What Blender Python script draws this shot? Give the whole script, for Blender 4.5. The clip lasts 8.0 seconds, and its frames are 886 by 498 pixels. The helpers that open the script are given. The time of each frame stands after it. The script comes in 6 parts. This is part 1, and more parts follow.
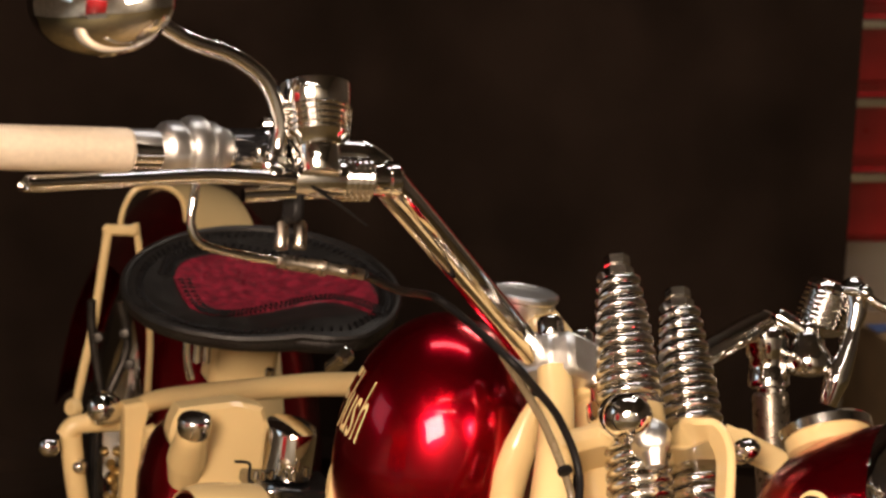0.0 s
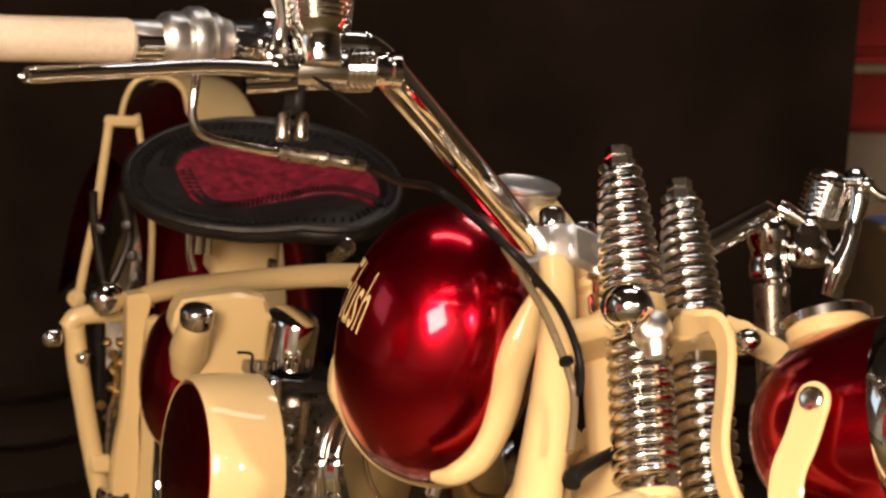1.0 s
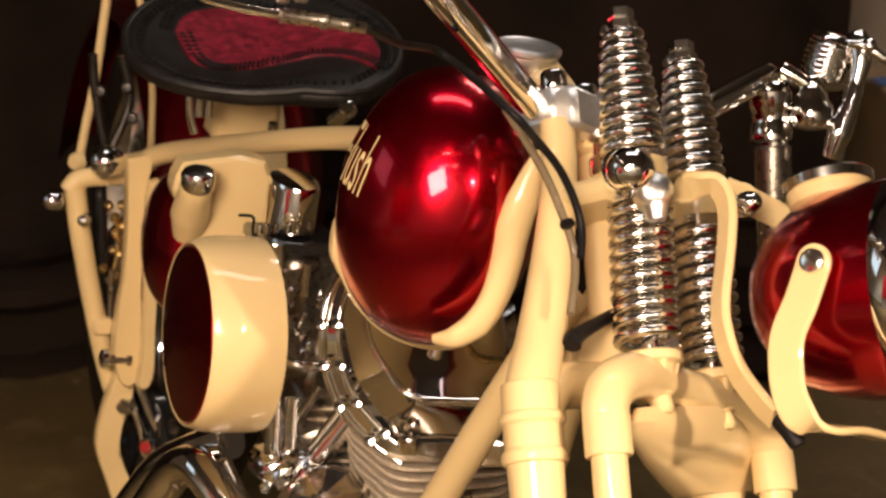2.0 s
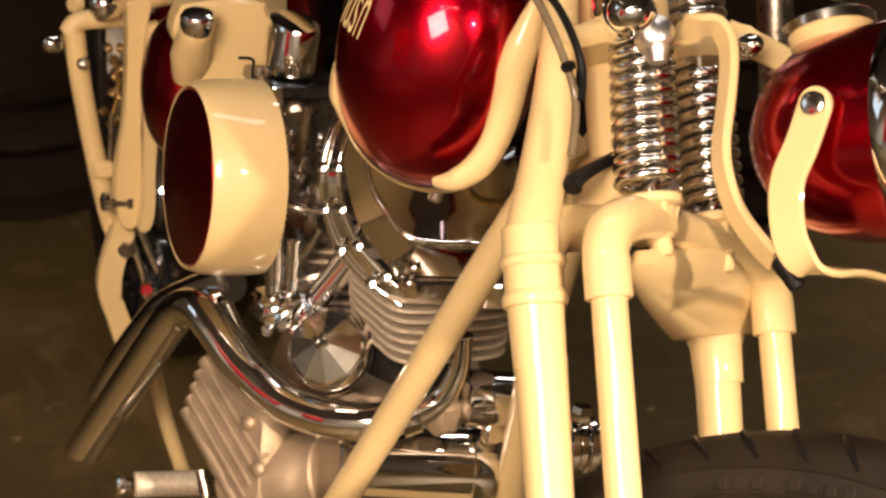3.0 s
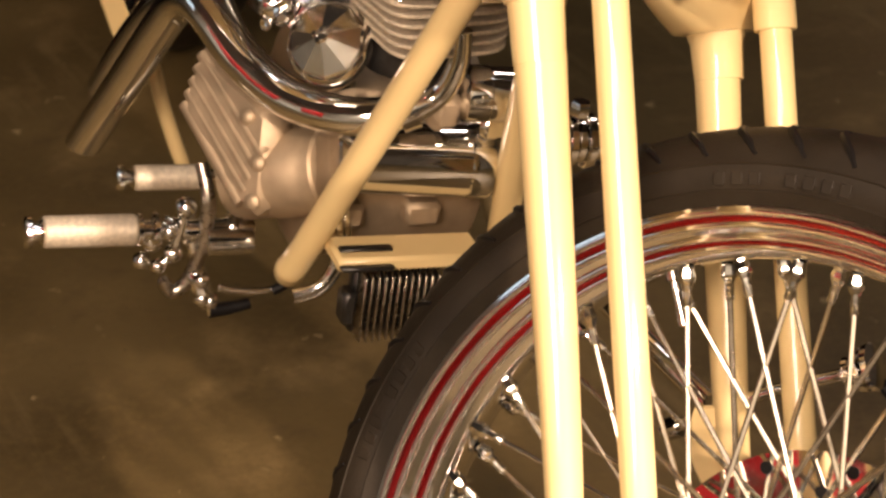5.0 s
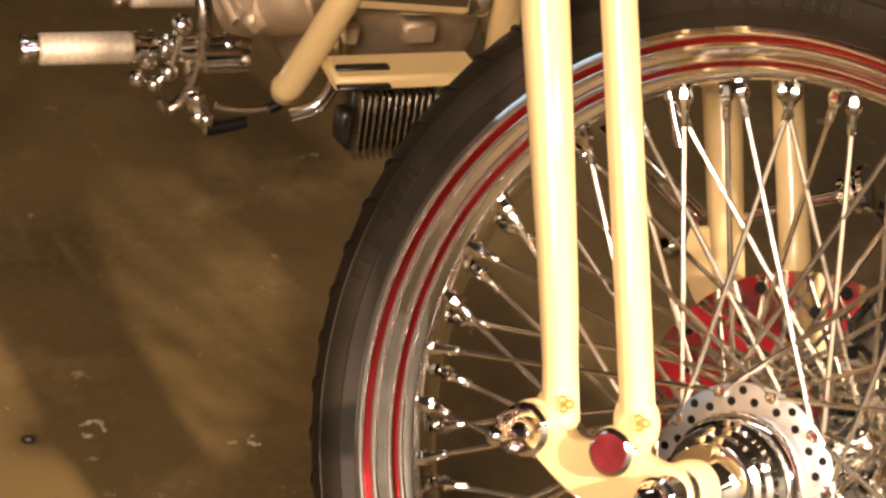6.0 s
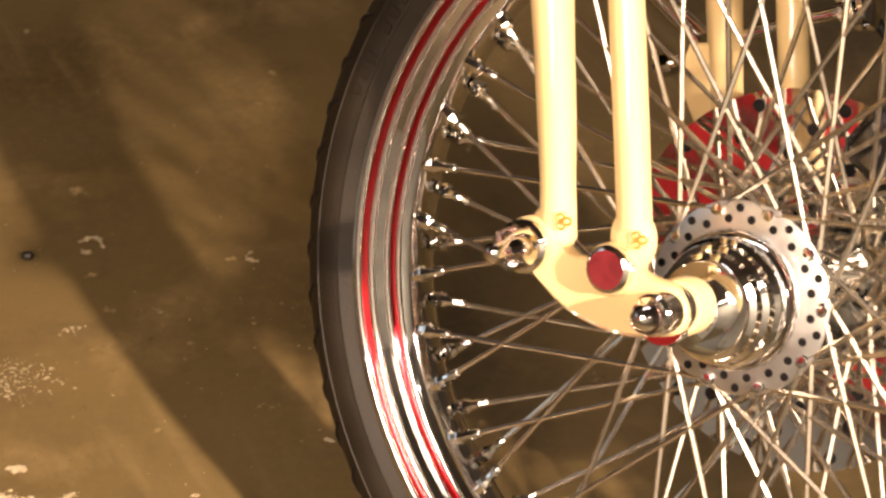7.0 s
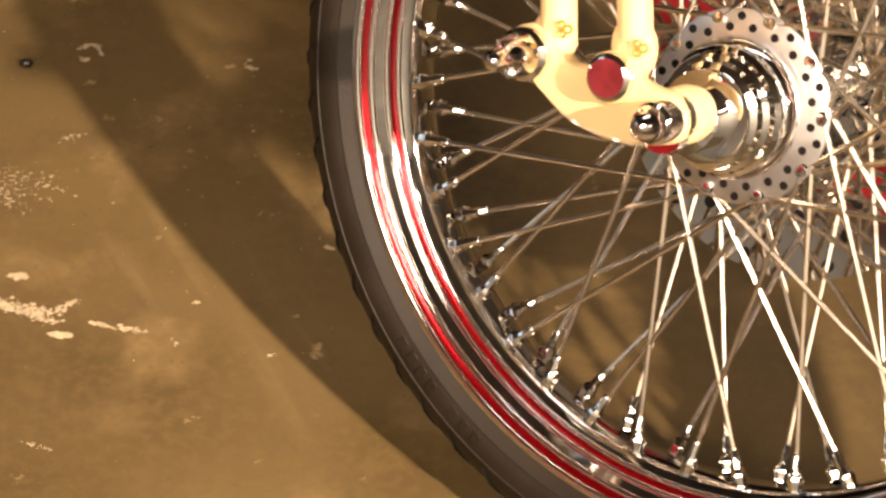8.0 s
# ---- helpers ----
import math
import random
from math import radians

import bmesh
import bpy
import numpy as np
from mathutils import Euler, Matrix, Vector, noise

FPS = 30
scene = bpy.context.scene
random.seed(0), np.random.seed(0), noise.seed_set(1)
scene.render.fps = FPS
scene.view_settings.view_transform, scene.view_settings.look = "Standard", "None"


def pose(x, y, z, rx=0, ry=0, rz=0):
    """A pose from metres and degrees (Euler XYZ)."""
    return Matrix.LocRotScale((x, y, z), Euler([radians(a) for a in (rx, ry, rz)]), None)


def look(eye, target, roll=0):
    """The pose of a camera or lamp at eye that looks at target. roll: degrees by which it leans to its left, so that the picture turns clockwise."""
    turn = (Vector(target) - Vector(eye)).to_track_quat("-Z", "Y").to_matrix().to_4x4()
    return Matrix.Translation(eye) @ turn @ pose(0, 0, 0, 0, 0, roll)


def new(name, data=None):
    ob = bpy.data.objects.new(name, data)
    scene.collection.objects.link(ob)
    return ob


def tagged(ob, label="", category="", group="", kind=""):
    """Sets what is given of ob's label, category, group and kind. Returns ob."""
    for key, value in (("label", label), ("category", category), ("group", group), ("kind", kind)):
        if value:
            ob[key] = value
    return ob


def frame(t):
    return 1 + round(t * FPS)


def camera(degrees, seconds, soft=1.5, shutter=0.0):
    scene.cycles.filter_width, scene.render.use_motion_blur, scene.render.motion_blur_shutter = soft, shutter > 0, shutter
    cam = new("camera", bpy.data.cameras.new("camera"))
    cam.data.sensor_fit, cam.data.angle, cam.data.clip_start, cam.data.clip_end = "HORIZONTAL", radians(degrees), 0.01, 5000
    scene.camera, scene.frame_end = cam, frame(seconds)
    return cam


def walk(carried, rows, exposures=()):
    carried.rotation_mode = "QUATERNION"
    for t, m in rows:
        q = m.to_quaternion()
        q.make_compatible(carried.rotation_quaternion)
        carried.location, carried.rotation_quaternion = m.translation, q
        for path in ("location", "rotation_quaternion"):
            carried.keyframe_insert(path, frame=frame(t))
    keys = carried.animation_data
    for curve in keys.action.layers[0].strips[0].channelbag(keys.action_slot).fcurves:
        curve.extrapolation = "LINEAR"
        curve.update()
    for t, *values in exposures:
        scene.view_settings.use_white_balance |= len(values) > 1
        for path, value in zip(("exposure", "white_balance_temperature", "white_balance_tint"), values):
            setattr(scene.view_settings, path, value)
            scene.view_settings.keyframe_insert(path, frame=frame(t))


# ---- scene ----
# The camera stands on a tripod beside the motorcycle and tilts down.
cam = camera(22.18, 8.0, soft=2.6)
cam.data.dof.use_dof, cam.data.dof.focus_distance, cam.data.dof.aperture_fstop = True, 1.52, 16
EYE = 1.24
TILTS = [
    (0.0, 78.000, 0.000, 0.000),
    (0.5, 76.580, -0.030, 0.022),
    (1.0, 75.246, 0.010, 0.043),
    (2.5, 69.795, 0.092, 0.053),
    (3.0, 67.786, 0.110, 0.055),
    (3.5, 65.614, 0.083, 0.091),
    (4.0, 63.695, 0.006, 0.108),
    (4.5, 61.994, -0.020, 0.115),
    (6.0, 55.490, -0.394, 0.214),
    (6.5, 53.097, -0.452, 0.217),
    (7.0, 50.855, -0.504, 0.228),
    (7.5, 48.220, -0.538, 0.245),
    (8.0, 45.996, -0.563, 0.276),
]
walk(cam, [(t, pose(0, 0, EYE, rx, ry, rz)) for t, rx, ry, rz in TILTS])

# ---------------------------------------------------------------- light
world = bpy.data.worlds.new("workshop_air")
scene.world = world
world.use_nodes = True
world.node_tree.nodes["Background"].inputs[0].default_value = (1.0, 0.72, 0.45, 1)
world.node_tree.nodes["Background"].inputs[1].default_value = 0.012
scene.view_settings.exposure = 0.0


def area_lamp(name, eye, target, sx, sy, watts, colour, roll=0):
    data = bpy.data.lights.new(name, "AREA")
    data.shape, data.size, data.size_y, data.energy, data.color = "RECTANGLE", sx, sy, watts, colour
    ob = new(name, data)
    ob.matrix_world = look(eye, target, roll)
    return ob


WARM = (1.0, 0.755, 0.575)
area_lamp("softbox_light", (-0.46, -0.60, 1.80), (-0.05, 1.40, 0.92), 0.85, 0.66, 27.5, WARM, 20).data.spread = radians(105)
area_lamp("work_lamp_light", (1.45, -0.65, 1.80), (-0.20, 1.14, 0.02), 0.09, 0.09, 10.5, WARM).data.spread = radians(35)
# Unseen fill aimed at the left cabinet, so the chrome reflects it red.
area_lamp("cabinet_fill_light", (-2.05, -0.30, 3.2), (-2.75, -0.72, 1.0), 0.25, 1.6, 55, (0.98, 0.95, 0.92)).data.spread = radians(75)
# Added fill that brightens the south wall for the chrome to reflect.
area_lamp("rear_wall_fill_light", (-0.2, -1.7, 3.2), (-0.3, -2.95, 1.2), 2.4, 0.40, 130, (1.0, 0.88, 0.76))
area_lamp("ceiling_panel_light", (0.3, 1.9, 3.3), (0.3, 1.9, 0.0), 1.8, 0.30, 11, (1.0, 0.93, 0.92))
# Added fill behind the curtain that brightens the right-hand cabinet.
area_lamp("back_cabinet_fill_light", (1.15, 3.7, 3.2), (1.3, 4.3, 0.6), 1.2, 0.20, 30, (1.0, 0.88, 0.76))
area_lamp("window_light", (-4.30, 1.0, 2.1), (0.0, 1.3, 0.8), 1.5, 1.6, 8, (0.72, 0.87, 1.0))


# ---------------------------------------------------------------- materials
def mat(name, colour, rough=0.5, metal=0.0, coat=0.0, vary=0.12, scale=30.0, bump=0.0, bump_scale=200.0, colour2=None, trans=0.0, spec=0.5, detail=6.0):
    m = bpy.data.materials.new(name)
    m.use_nodes = True
    nt = m.node_tree
    b = nt.nodes["Principled BSDF"]
    b.inputs["Metallic"].default_value = metal
    b.inputs["Coat Weight"].default_value = coat
    b.inputs["Coat Roughness"].default_value = 0.03
    b.inputs["Transmission Weight"].default_value = trans
    b.inputs["Specular IOR Level"].default_value = spec
    tc = nt.nodes.new("ShaderNodeTexCoord")
    no = nt.nodes.new("ShaderNodeTexNoise")
    no.inputs["Scale"].default_value, no.inputs["Detail"].default_value = scale, detail
    nt.links.new(tc.outputs["Object"], no.inputs["Vector"])
    ramp = nt.nodes.new("ShaderNodeValToRGB")
    c2 = colour2 or tuple(c * (1 - vary) for c in colour)
    ramp.color_ramp.elements[0].position, ramp.color_ramp.elements[1].position = 0.35, 0.65
    ramp.color_ramp.elements[0].color, ramp.color_ramp.elements[1].color = (*c2, 1), (*colour, 1)
    nt.links.new(no.outputs["Fac"], ramp.inputs["Fac"])
    nt.links.new(ramp.outputs["Color"], b.inputs["Base Color"])
    rr = nt.nodes.new("ShaderNodeMapRange")
    rr.inputs["To Min"].default_value, rr.inputs["To Max"].default_value = rough * 0.75, rough * 1.3
    nt.links.new(no.outputs["Fac"], rr.inputs["Value"])
    nt.links.new(rr.outputs["Result"], b.inputs["Roughness"])
    if bump:
        n2 = nt.nodes.new("ShaderNodeTexNoise")
        n2.inputs["Scale"].default_value, n2.inputs["Detail"].default_value = bump_scale, 4
        nt.links.new(tc.outputs["Object"], n2.inputs["Vector"])
        bp = nt.nodes.new("ShaderNodeBump")
        bp.inputs["Strength"].default_value, bp.inputs["Distance"].default_value = bump, 0.002
        nt.links.new(n2.outputs["Fac"], bp.inputs["Height"])
        nt.links.new(bp.outputs["Normal"], b.inputs["Normal"])
    return m


CREAM = mat("cream_gloss_paint", (0.715, 0.537, 0.262), 0.5, coat=0.8, vary=0.05, scale=14, spec=0.35)
RED = mat("candy_red_paint", (0.44, 0.0006, 0.012), 0.22, metal=0.97, coat=0.45, vary=0.12, scale=3000)
CHROME = mat("chrome", (0.86, 0.85, 0.83), 0.05, metal=1.0, vary=0.05, scale=40)
STEEL = mat("polished_steel", (0.86, 0.84, 0.80), 0.14, metal=1.0, vary=0.1, scale=60)
ALU = mat("cast_aluminium", (0.42, 0.32, 0.215), 0.45, metal=0.6, vary=0.2, scale=50, bump=0.25, bump_scale=700)
KNURL = mat("knurled_aluminium", (0.80, 0.69, 0.54), 0.42, metal=0.35, vary=0.10, scale=300, bump=0.25, bump_scale=1500)
RUBBER = mat("tyre_rubber", (0.018, 0.0128, 0.0075), 0.52, vary=0.35, scale=25, bump=0.2, bump_scale=400, spec=0.22)
BLACK = mat("black_rubber", (0.009, 0.008, 0.008), 0.45, vary=0.3, spec=0.15)
GLOSSBLACK = mat("black_gloss_enamel", (0.010, 0.010, 0.011), 0.12, coat=0.5, vary=0.2)
LEATHER = mat("black_leather", (0.014, 0.012, 0.010), 0.42, vary=0.4, scale=60, bump=0.5, bump_scale=350)
REDLEATHER = mat("red_tooled_leather", (0.30, 0.011, 0.035), 0.45, vary=0.65, scale=110, bump=1.0, bump_scale=150)
SPOKESTEEL = mat("satin_spoke_steel", (0.64, 0.57, 0.47), 0.26, metal=1.0, vary=0.04, scale=1.5)
FLANGE = mat("brushed_flange_steel", (0.82, 0.81, 0.79), 0.34, metal=1.0, vary=0.10, scale=90)
DARK = mat("dark_oily_metal", (0.06, 0.055, 0.05), 0.35, metal=0.8, vary=0.4, scale=80)
REDPAINT = mat("red_enamel", (0.42, 0.012, 0.012), 0.3, coat=0.4, vary=0.2, scale=20)
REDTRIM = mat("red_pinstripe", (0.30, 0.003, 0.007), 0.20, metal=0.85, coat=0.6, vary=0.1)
NICKEL = mat("dull_nickel", (0.50, 0.45, 0.38), 0.28, metal=1.0, vary=0.25, scale=200)
PEGMETAL = mat("knurled_peg_metal", (0.70, 0.60, 0.46), 0.42, metal=0.45, vary=0.25, scale=260, bump=0.35, bump_scale=900)
CAPRED = mat("red_glass_enamel", (0.24, 0.030, 0.036), 0.22, metal=0.3, coat=0.8, vary=0.35, scale=90)
GOLDPAINT = mat("gold_paint", (0.55, 0.34, 0.07), 0.35, metal=0.3, vary=0.2)
CHALK = mat("pale_chalk_scuff", (0.47, 0.375, 0.235), 0.9, vary=0.35, scale=90)
HOSE = mat("clear_hose", (0.20, 0.155, 0.095), 0.25, vary=0.2, spec=0.6)
BRASS = mat("brass", (0.66, 0.47, 0.20), 0.3, metal=1.0, vary=0.3, scale=200)
GLASS = mat("lamp_glass", (0.9, 0.9, 0.9), 0.04, trans=0.9, vary=0.02)
CLOTH = mat("black_curtain_cloth", (0.0225, 0.0150, 0.0112), 0.95, vary=0.4, scale=6, bump=0.3, bump_scale=60, spec=0.04)
CEILPAINT = mat("dark_ceiling_paint", (0.16, 0.14, 0.12), 0.8, vary=0.25, scale=3)
WALLPAINT = mat("workshop_wall_paint", (0.62, 0.54, 0.43), 0.8, vary=0.25, scale=3)
# Wall paint darkened to carry the room's dark right side in reflections.
DARKWALL = mat("darkened_wall_paint", (0.22, 0.18, 0.14), 0.8, vary=0.25, scale=3)


def concrete():
    m = mat("stained_concrete", (0.138, 0.093, 0.0344), 0.55, vary=0.3, scale=4.0, bump=0.25, bump_scale=60, colour2=(0.076, 0.050, 0.0184), detail=10, spec=0.3)
    nt = m.node_tree
    b = nt.nodes["Principled BSDF"]
    tc = nt.nodes["Texture Coordinate"]
    old = b.inputs["Base Color"].links[0].from_socket

    def spots(scale, lo, hi, colour, source):
        n = nt.nodes.new("ShaderNodeTexNoise")
        n.inputs["Scale"].default_value, n.inputs["Detail"].default_value, n.inputs["Roughness"].default_value = scale, 5, 0.62
        nt.links.new(tc.outputs["Object"], n.inputs["Vector"])
        r = nt.nodes.new("ShaderNodeMapRange")
        r.inputs["From Min"].default_value, r.inputs["From Max"].default_value = lo, hi
        nt.links.new(n.outputs["Fac"], r.inputs["Value"])
        mix = nt.nodes.new("ShaderNodeMix")
        mix.data_type = "RGBA"
        nt.links.new(r.outputs["Result"], mix.inputs["Factor"])
        nt.links.new(source, mix.inputs["A"])
        mix.inputs["B"].default_value = (*colour, 1)
        return mix.outputs["Result"]
    s = spots(16, 0.50, 0.72, (0.085, 0.056, 0.0224), old)
    s = spots(7, 0.54, 0.74, (0.206, 0.138, 0.0568), s)
    s = spots(90, 0.45, 0.75, (0.120, 0.081, 0.0288), s)
    s = spots(26, 0.66, 0.74, (0.37, 0.27, 0.1320), s)
    s = spots(70, 0.72, 0.77, (0.38, 0.28, 0.1360), s)
    s = spots(210, 0.60, 0.72, (0.085, 0.056, 0.0240), s)
    s = spots(48, 0.70, 0.76, (0.03, 0.024, 0.0144), s)
    # spoke-gap light put into the colour: long streaks all running one way, in patches
    turn = nt.nodes.new("ShaderNodeMapping")
    turn.inputs["Rotation"].default_value[2] = radians(62.3)
    nt.links.new(tc.outputs["Object"], turn.inputs["Vector"])
    squeeze = nt.nodes.new("ShaderNodeMapping")
    squeeze.inputs["Scale"].default_value = (2.6, 26, 1)
    nt.links.new(turn.outputs["Vector"], squeeze.inputs["Vector"])
    streak_light = nt.nodes.new("ShaderNodeTexNoise")
    streak_light.inputs["Scale"].default_value, streak_light.inputs["Detail"].default_value = 1.6, 3
    nt.links.new(squeeze.outputs["Vector"], streak_light.inputs["Vector"])
    patch = nt.nodes.new("ShaderNodeTexNoise")
    patch.inputs["Scale"].default_value, patch.inputs["Detail"].default_value = 3.1, 2
    nt.links.new(tc.outputs["Object"], patch.inputs["Vector"])
    ends = []
    for node, lo, hi, top in ((streak_light, 0.52, 0.75, 0.45), (patch, 0.50, 0.64, 1.0)):
        r = nt.nodes.new("ShaderNodeMapRange")
        r.inputs["From Min"].default_value, r.inputs["From Max"].default_value, r.inputs["To Max"].default_value = lo, hi, top
        nt.links.new(node.outputs["Fac"], r.inputs["Value"])
        ends.append(r.outputs["Result"])
    both = nt.nodes.new("ShaderNodeMath")
    both.operation = "MULTIPLY"
    nt.links.new(ends[0], both.inputs[0])
    nt.links.new(ends[1], both.inputs[1])
    mix = nt.nodes.new("ShaderNodeMix")
    mix.data_type = "RGBA"
    nt.links.new(both.outputs[0], mix.inputs["Factor"])
    nt.links.new(s, mix.inputs["A"])
    mix.inputs["B"].default_value = (0.235, 0.165, 0.0720, 1)
    nt.links.new(mix.outputs["Result"], b.inputs["Base Color"])
    return m


CONCRETE = concrete()


# ---------------------------------------------------------------- mesh helpers
def frame_of(a, up=None):
    """A rotation whose z runs along a."""
    a = Vector(a).normalized()
    ref = Vector(up) if up else (Vector((0, 0, 1)) if abs(a.z) < 0.9 else Vector((1, 0, 0)))
    x = ref.cross(a).normalized()
    return Matrix((x, a.cross(x), a)).transposed()


def at(p, axis=(0, 0, 1), up=None):
    return Matrix.Translation(p) @ frame_of(axis, up).to_4x4()


def smooth_path(pts, n=8):
    pts = [Vector(p) for p in pts]
    if len(pts) < 3 or n < 2:
        return pts
    out = []
    for i in range(len(pts) - 1):
        p0, p1, p2, p3 = pts[max(i - 1, 0)], pts[i], pts[i + 1], pts[min(i + 2, len(pts) - 1)]
        for k in range(n):
            t = k / n
            out.append(0.5 * (2 * p1 + (p2 - p0) * t + (2 * p0 - 5 * p1 + 4 * p2 - p3) * t * t + (3 * p1 - p0 - 3 * p2 + p3) * t ** 3))
    return out + [pts[-1]]


def tube(bm, pts, r, seg=14, n=8, flat=1.0, up=None):
    """A round bar along a smooth path; r: one radius or one per given point; flat squeezes it across."""
    path = smooth_path(pts, n)
    rs = [r] * len(pts) if isinstance(r, (int, float)) else list(r)
    m = len(path)
    rings, ref = [], Vector(up) if up else None
    for i, p in enumerate(path):
        d = (path[min(i + 1, m - 1)] - path[max(i - 1, 0)]).normalized()
        if ref is None:
            ref = Vector((0, 0, 1)) if abs(d.z) < 0.9 else Vector((1, 0, 0))
        x = (ref - d * ref.dot(d)).normalized()
        ref = x
        y = d.cross(x)
        u = i / (m - 1) * (len(rs) - 1)
        k = min(int(u), len(rs) - 2) if len(rs) > 1 else 0
        rad = rs[k] + (rs[min(k + 1, len(rs) - 1)] - rs[k]) * (u - k)
        rings.append([bm.verts.new(p + x * rad * math.cos(a) + y * rad * flat * math.sin(a)) for a in [2 * math.pi * j / seg for j in range(seg)]])
    for a, b in zip(rings, rings[1:]):
        for j in range(seg):
            bm.faces.new((a[j], a[(j + 1) % seg], b[(j + 1) % seg], b[j]))
    bm.faces.new(rings[0][::-1])
    bm.faces.new(rings[-1])
    return bm


def lathe(bm, prof, m=Matrix(), seg=32, closed=False):
    """Turns (radius, height) pairs about the z axis of m."""
    rings = []
    for r, z in prof:
        if r < 1e-6:
            rings.append([bm.verts.new(m @ Vector((0, 0, z)))])
        else:
            rings.append([bm.verts.new(m @ Vector((r * math.cos(2 * math.pi * j / seg), r * math.sin(2 * math.pi * j / seg), z))) for j in range(seg)])
    pairs = list(zip(rings, rings[1:])) + ([(rings[-1], rings[0])] if closed else [])
    for a, b in pairs:
        for j in range(seg):
            k = (j + 1) % seg
            if len(a) == 1 and len(b) == 1:
                continue
            if len(a) == 1:
                bm.faces.new((a[0], b[k], b[j]))
            elif len(b) == 1:
                bm.faces.new((a[j], a[k], b[0]))
            else:
                bm.faces.new((a[j], a[k], b[k], b[j]))
    if not closed:
        if len(rings[0]) > 1:
            bm.faces.new(rings[0][::-1])
        if len(rings[-1]) > 1:
            bm.faces.new(rings[-1])
    return bm


def ball(bm, p, radii, rot=None, seg=40, rings=22):
    m = Matrix.Translation(p) @ (rot.to_4x4() if rot else Matrix()) @ Matrix.Diagonal((*radii, 1))
    return lathe(bm, [(math.sin(math.pi * i / rings), -math.cos(math.pi * i / rings)) for i in range(rings + 1)], m, seg)


def bead(bm, m, r, h):
    """A bolt head with a domed top."""
    return lathe(bm, [(r, 0), (r, h * 0.55), (r * 0.75, h * 0.9), (0, h)], m, 10)


def hexnut(bm, m, r, h):
    lathe(bm, [(r * 0.9, 0), (r, h * 0.12), (r, h * 0.88), (r * 0.88, h)], m, 6)
    return bm


def block(bm, m, size, bev=0.002):
    """A box with softened edges."""
    x, y, z = (s / 2 for s in size)
    b = min(bev, x * 0.9, y * 0.9, z * 0.9)
    v = [bm.verts.new(m @ Vector(((x - b) * i, (y - b) * j, z * k))) for k in (-1, 1) for i, j in ((-1, -1), (1, -1), (1, 1), (-1, 1))]
    w = [[bm.verts.new(m @ Vector(p)) for p in ((-(x - b), -y, (z - b) * k), (x - b, -y, (z - b) * k), (x, -(y - b), (z - b) * k), (x, y - b, (z - b) * k), (x - b, y, (z - b) * k), (-(x - b), y, (z - b) * k), (-x, y - b, (z - b) * k), (-x, -(y - b), (z - b) * k))] for k in (-1, 1)]
    for j in range(8):
        k = (j + 1) % 8
        bm.faces.new((w[0][j], w[0][k], w[1][k], w[1][j]))
    for s, cap in ((0, v[:4]), (1, v[4:])):
        ring = w[s]
        f = []
        f.append([ring[0], ring[1], cap[1], cap[0]])
        f.append([ring[2], ring[3], cap[2], cap[1]])
        f.append([ring[4], ring[5], cap[3], cap[2]])
        f.append([ring[6], ring[7], cap[0], cap[3]])
        f.append([ring[1], ring[2], cap[1]])
        f.append([ring[3], ring[4], cap[2]])
        f.append([ring[5], ring[6], cap[3]])
        f.append([ring[7], ring[0], cap[0]])
        f.append(list(cap))
        for q in f:
            bm.faces.new(q if s else q[::-1])
    return bm


def plate(bm, m, outline, thick, bev=0.0015):
    """A flat plate cut to an outline, with softened edges."""
    n = len(outline)
    c = Vector((sum(p[0] for p in outline) / n, sum(p[1] for p in outline) / n))
    rings = []
    for z, sh in ((-thick / 2, bev), (-thick / 2 + bev, 0), (thick / 2 - bev, 0), (thick / 2, bev)):
        ring = []
        for p in outline:
            d = Vector(p) - c
            q = c + d * (1 - sh / max(d.length, 1e-6))
            ring.append(bm.verts.new(m @ Vector((q.x, q.y, z))))
        rings.append(ring)
    for a, b in zip(rings, rings[1:]):
        for j in range(n):
            bm.faces.new((a[j], a[(j + 1) % n], b[(j + 1) % n], b[j]))
    bm.faces.new(rings[0][::-1])
    bm.faces.new(rings[-1])
    return bm


def strap(bm, pts, width, thick, across, n=8):
    """A flat band along a smooth path; across: the direction of its width."""
    path = smooth_path(pts, n)
    m = len(path)
    rings = []
    for i, p in enumerate(path):
        d = (path[min(i + 1, m - 1)] - path[max(i - 1, 0)]).normalized()
        a = Vector(across)
        a = (a - d * a.dot(d)).normalized()
        nn = d.cross(a)
        e = thick * 0.3
        ring = []
        for s, q in ((-1, -1), (1, -1), (1, 1), (-1, 1)):
            w, h = width / 2 * s, thick / 2 * q
            pair = [p + a * (w - e * s) + nn * h, p + a * w + nn * (h - e * q)]
            ring += pair if s * q < 0 else pair[::-1]
        rings.append([bm.verts.new(v) for v in ring])
    k = len(rings[0])
    for a, b in zip(rings, rings[1:]):
        for j in range(k):
            bm.faces.new((a[j], a[(j + 1) % k], b[(j + 1) % k], b[j]))
    bm.faces.new(rings[0][::-1])
    bm.faces.new(rings[-1])
    return bm


def mesh_of(name, bm, material, angle=38):
    bmesh.ops.recalc_face_normals(bm, faces=bm.faces)
    me = bpy.data.meshes.new(name)
    bm.to_mesh(me)
    bm.free()
    me.materials.append(material)
    me.polygons.foreach_set("use_smooth", [True] * len(me.polygons))
    me.set_sharp_from_angle(angle=radians(angle))
    return me


WORLD_OF = {}


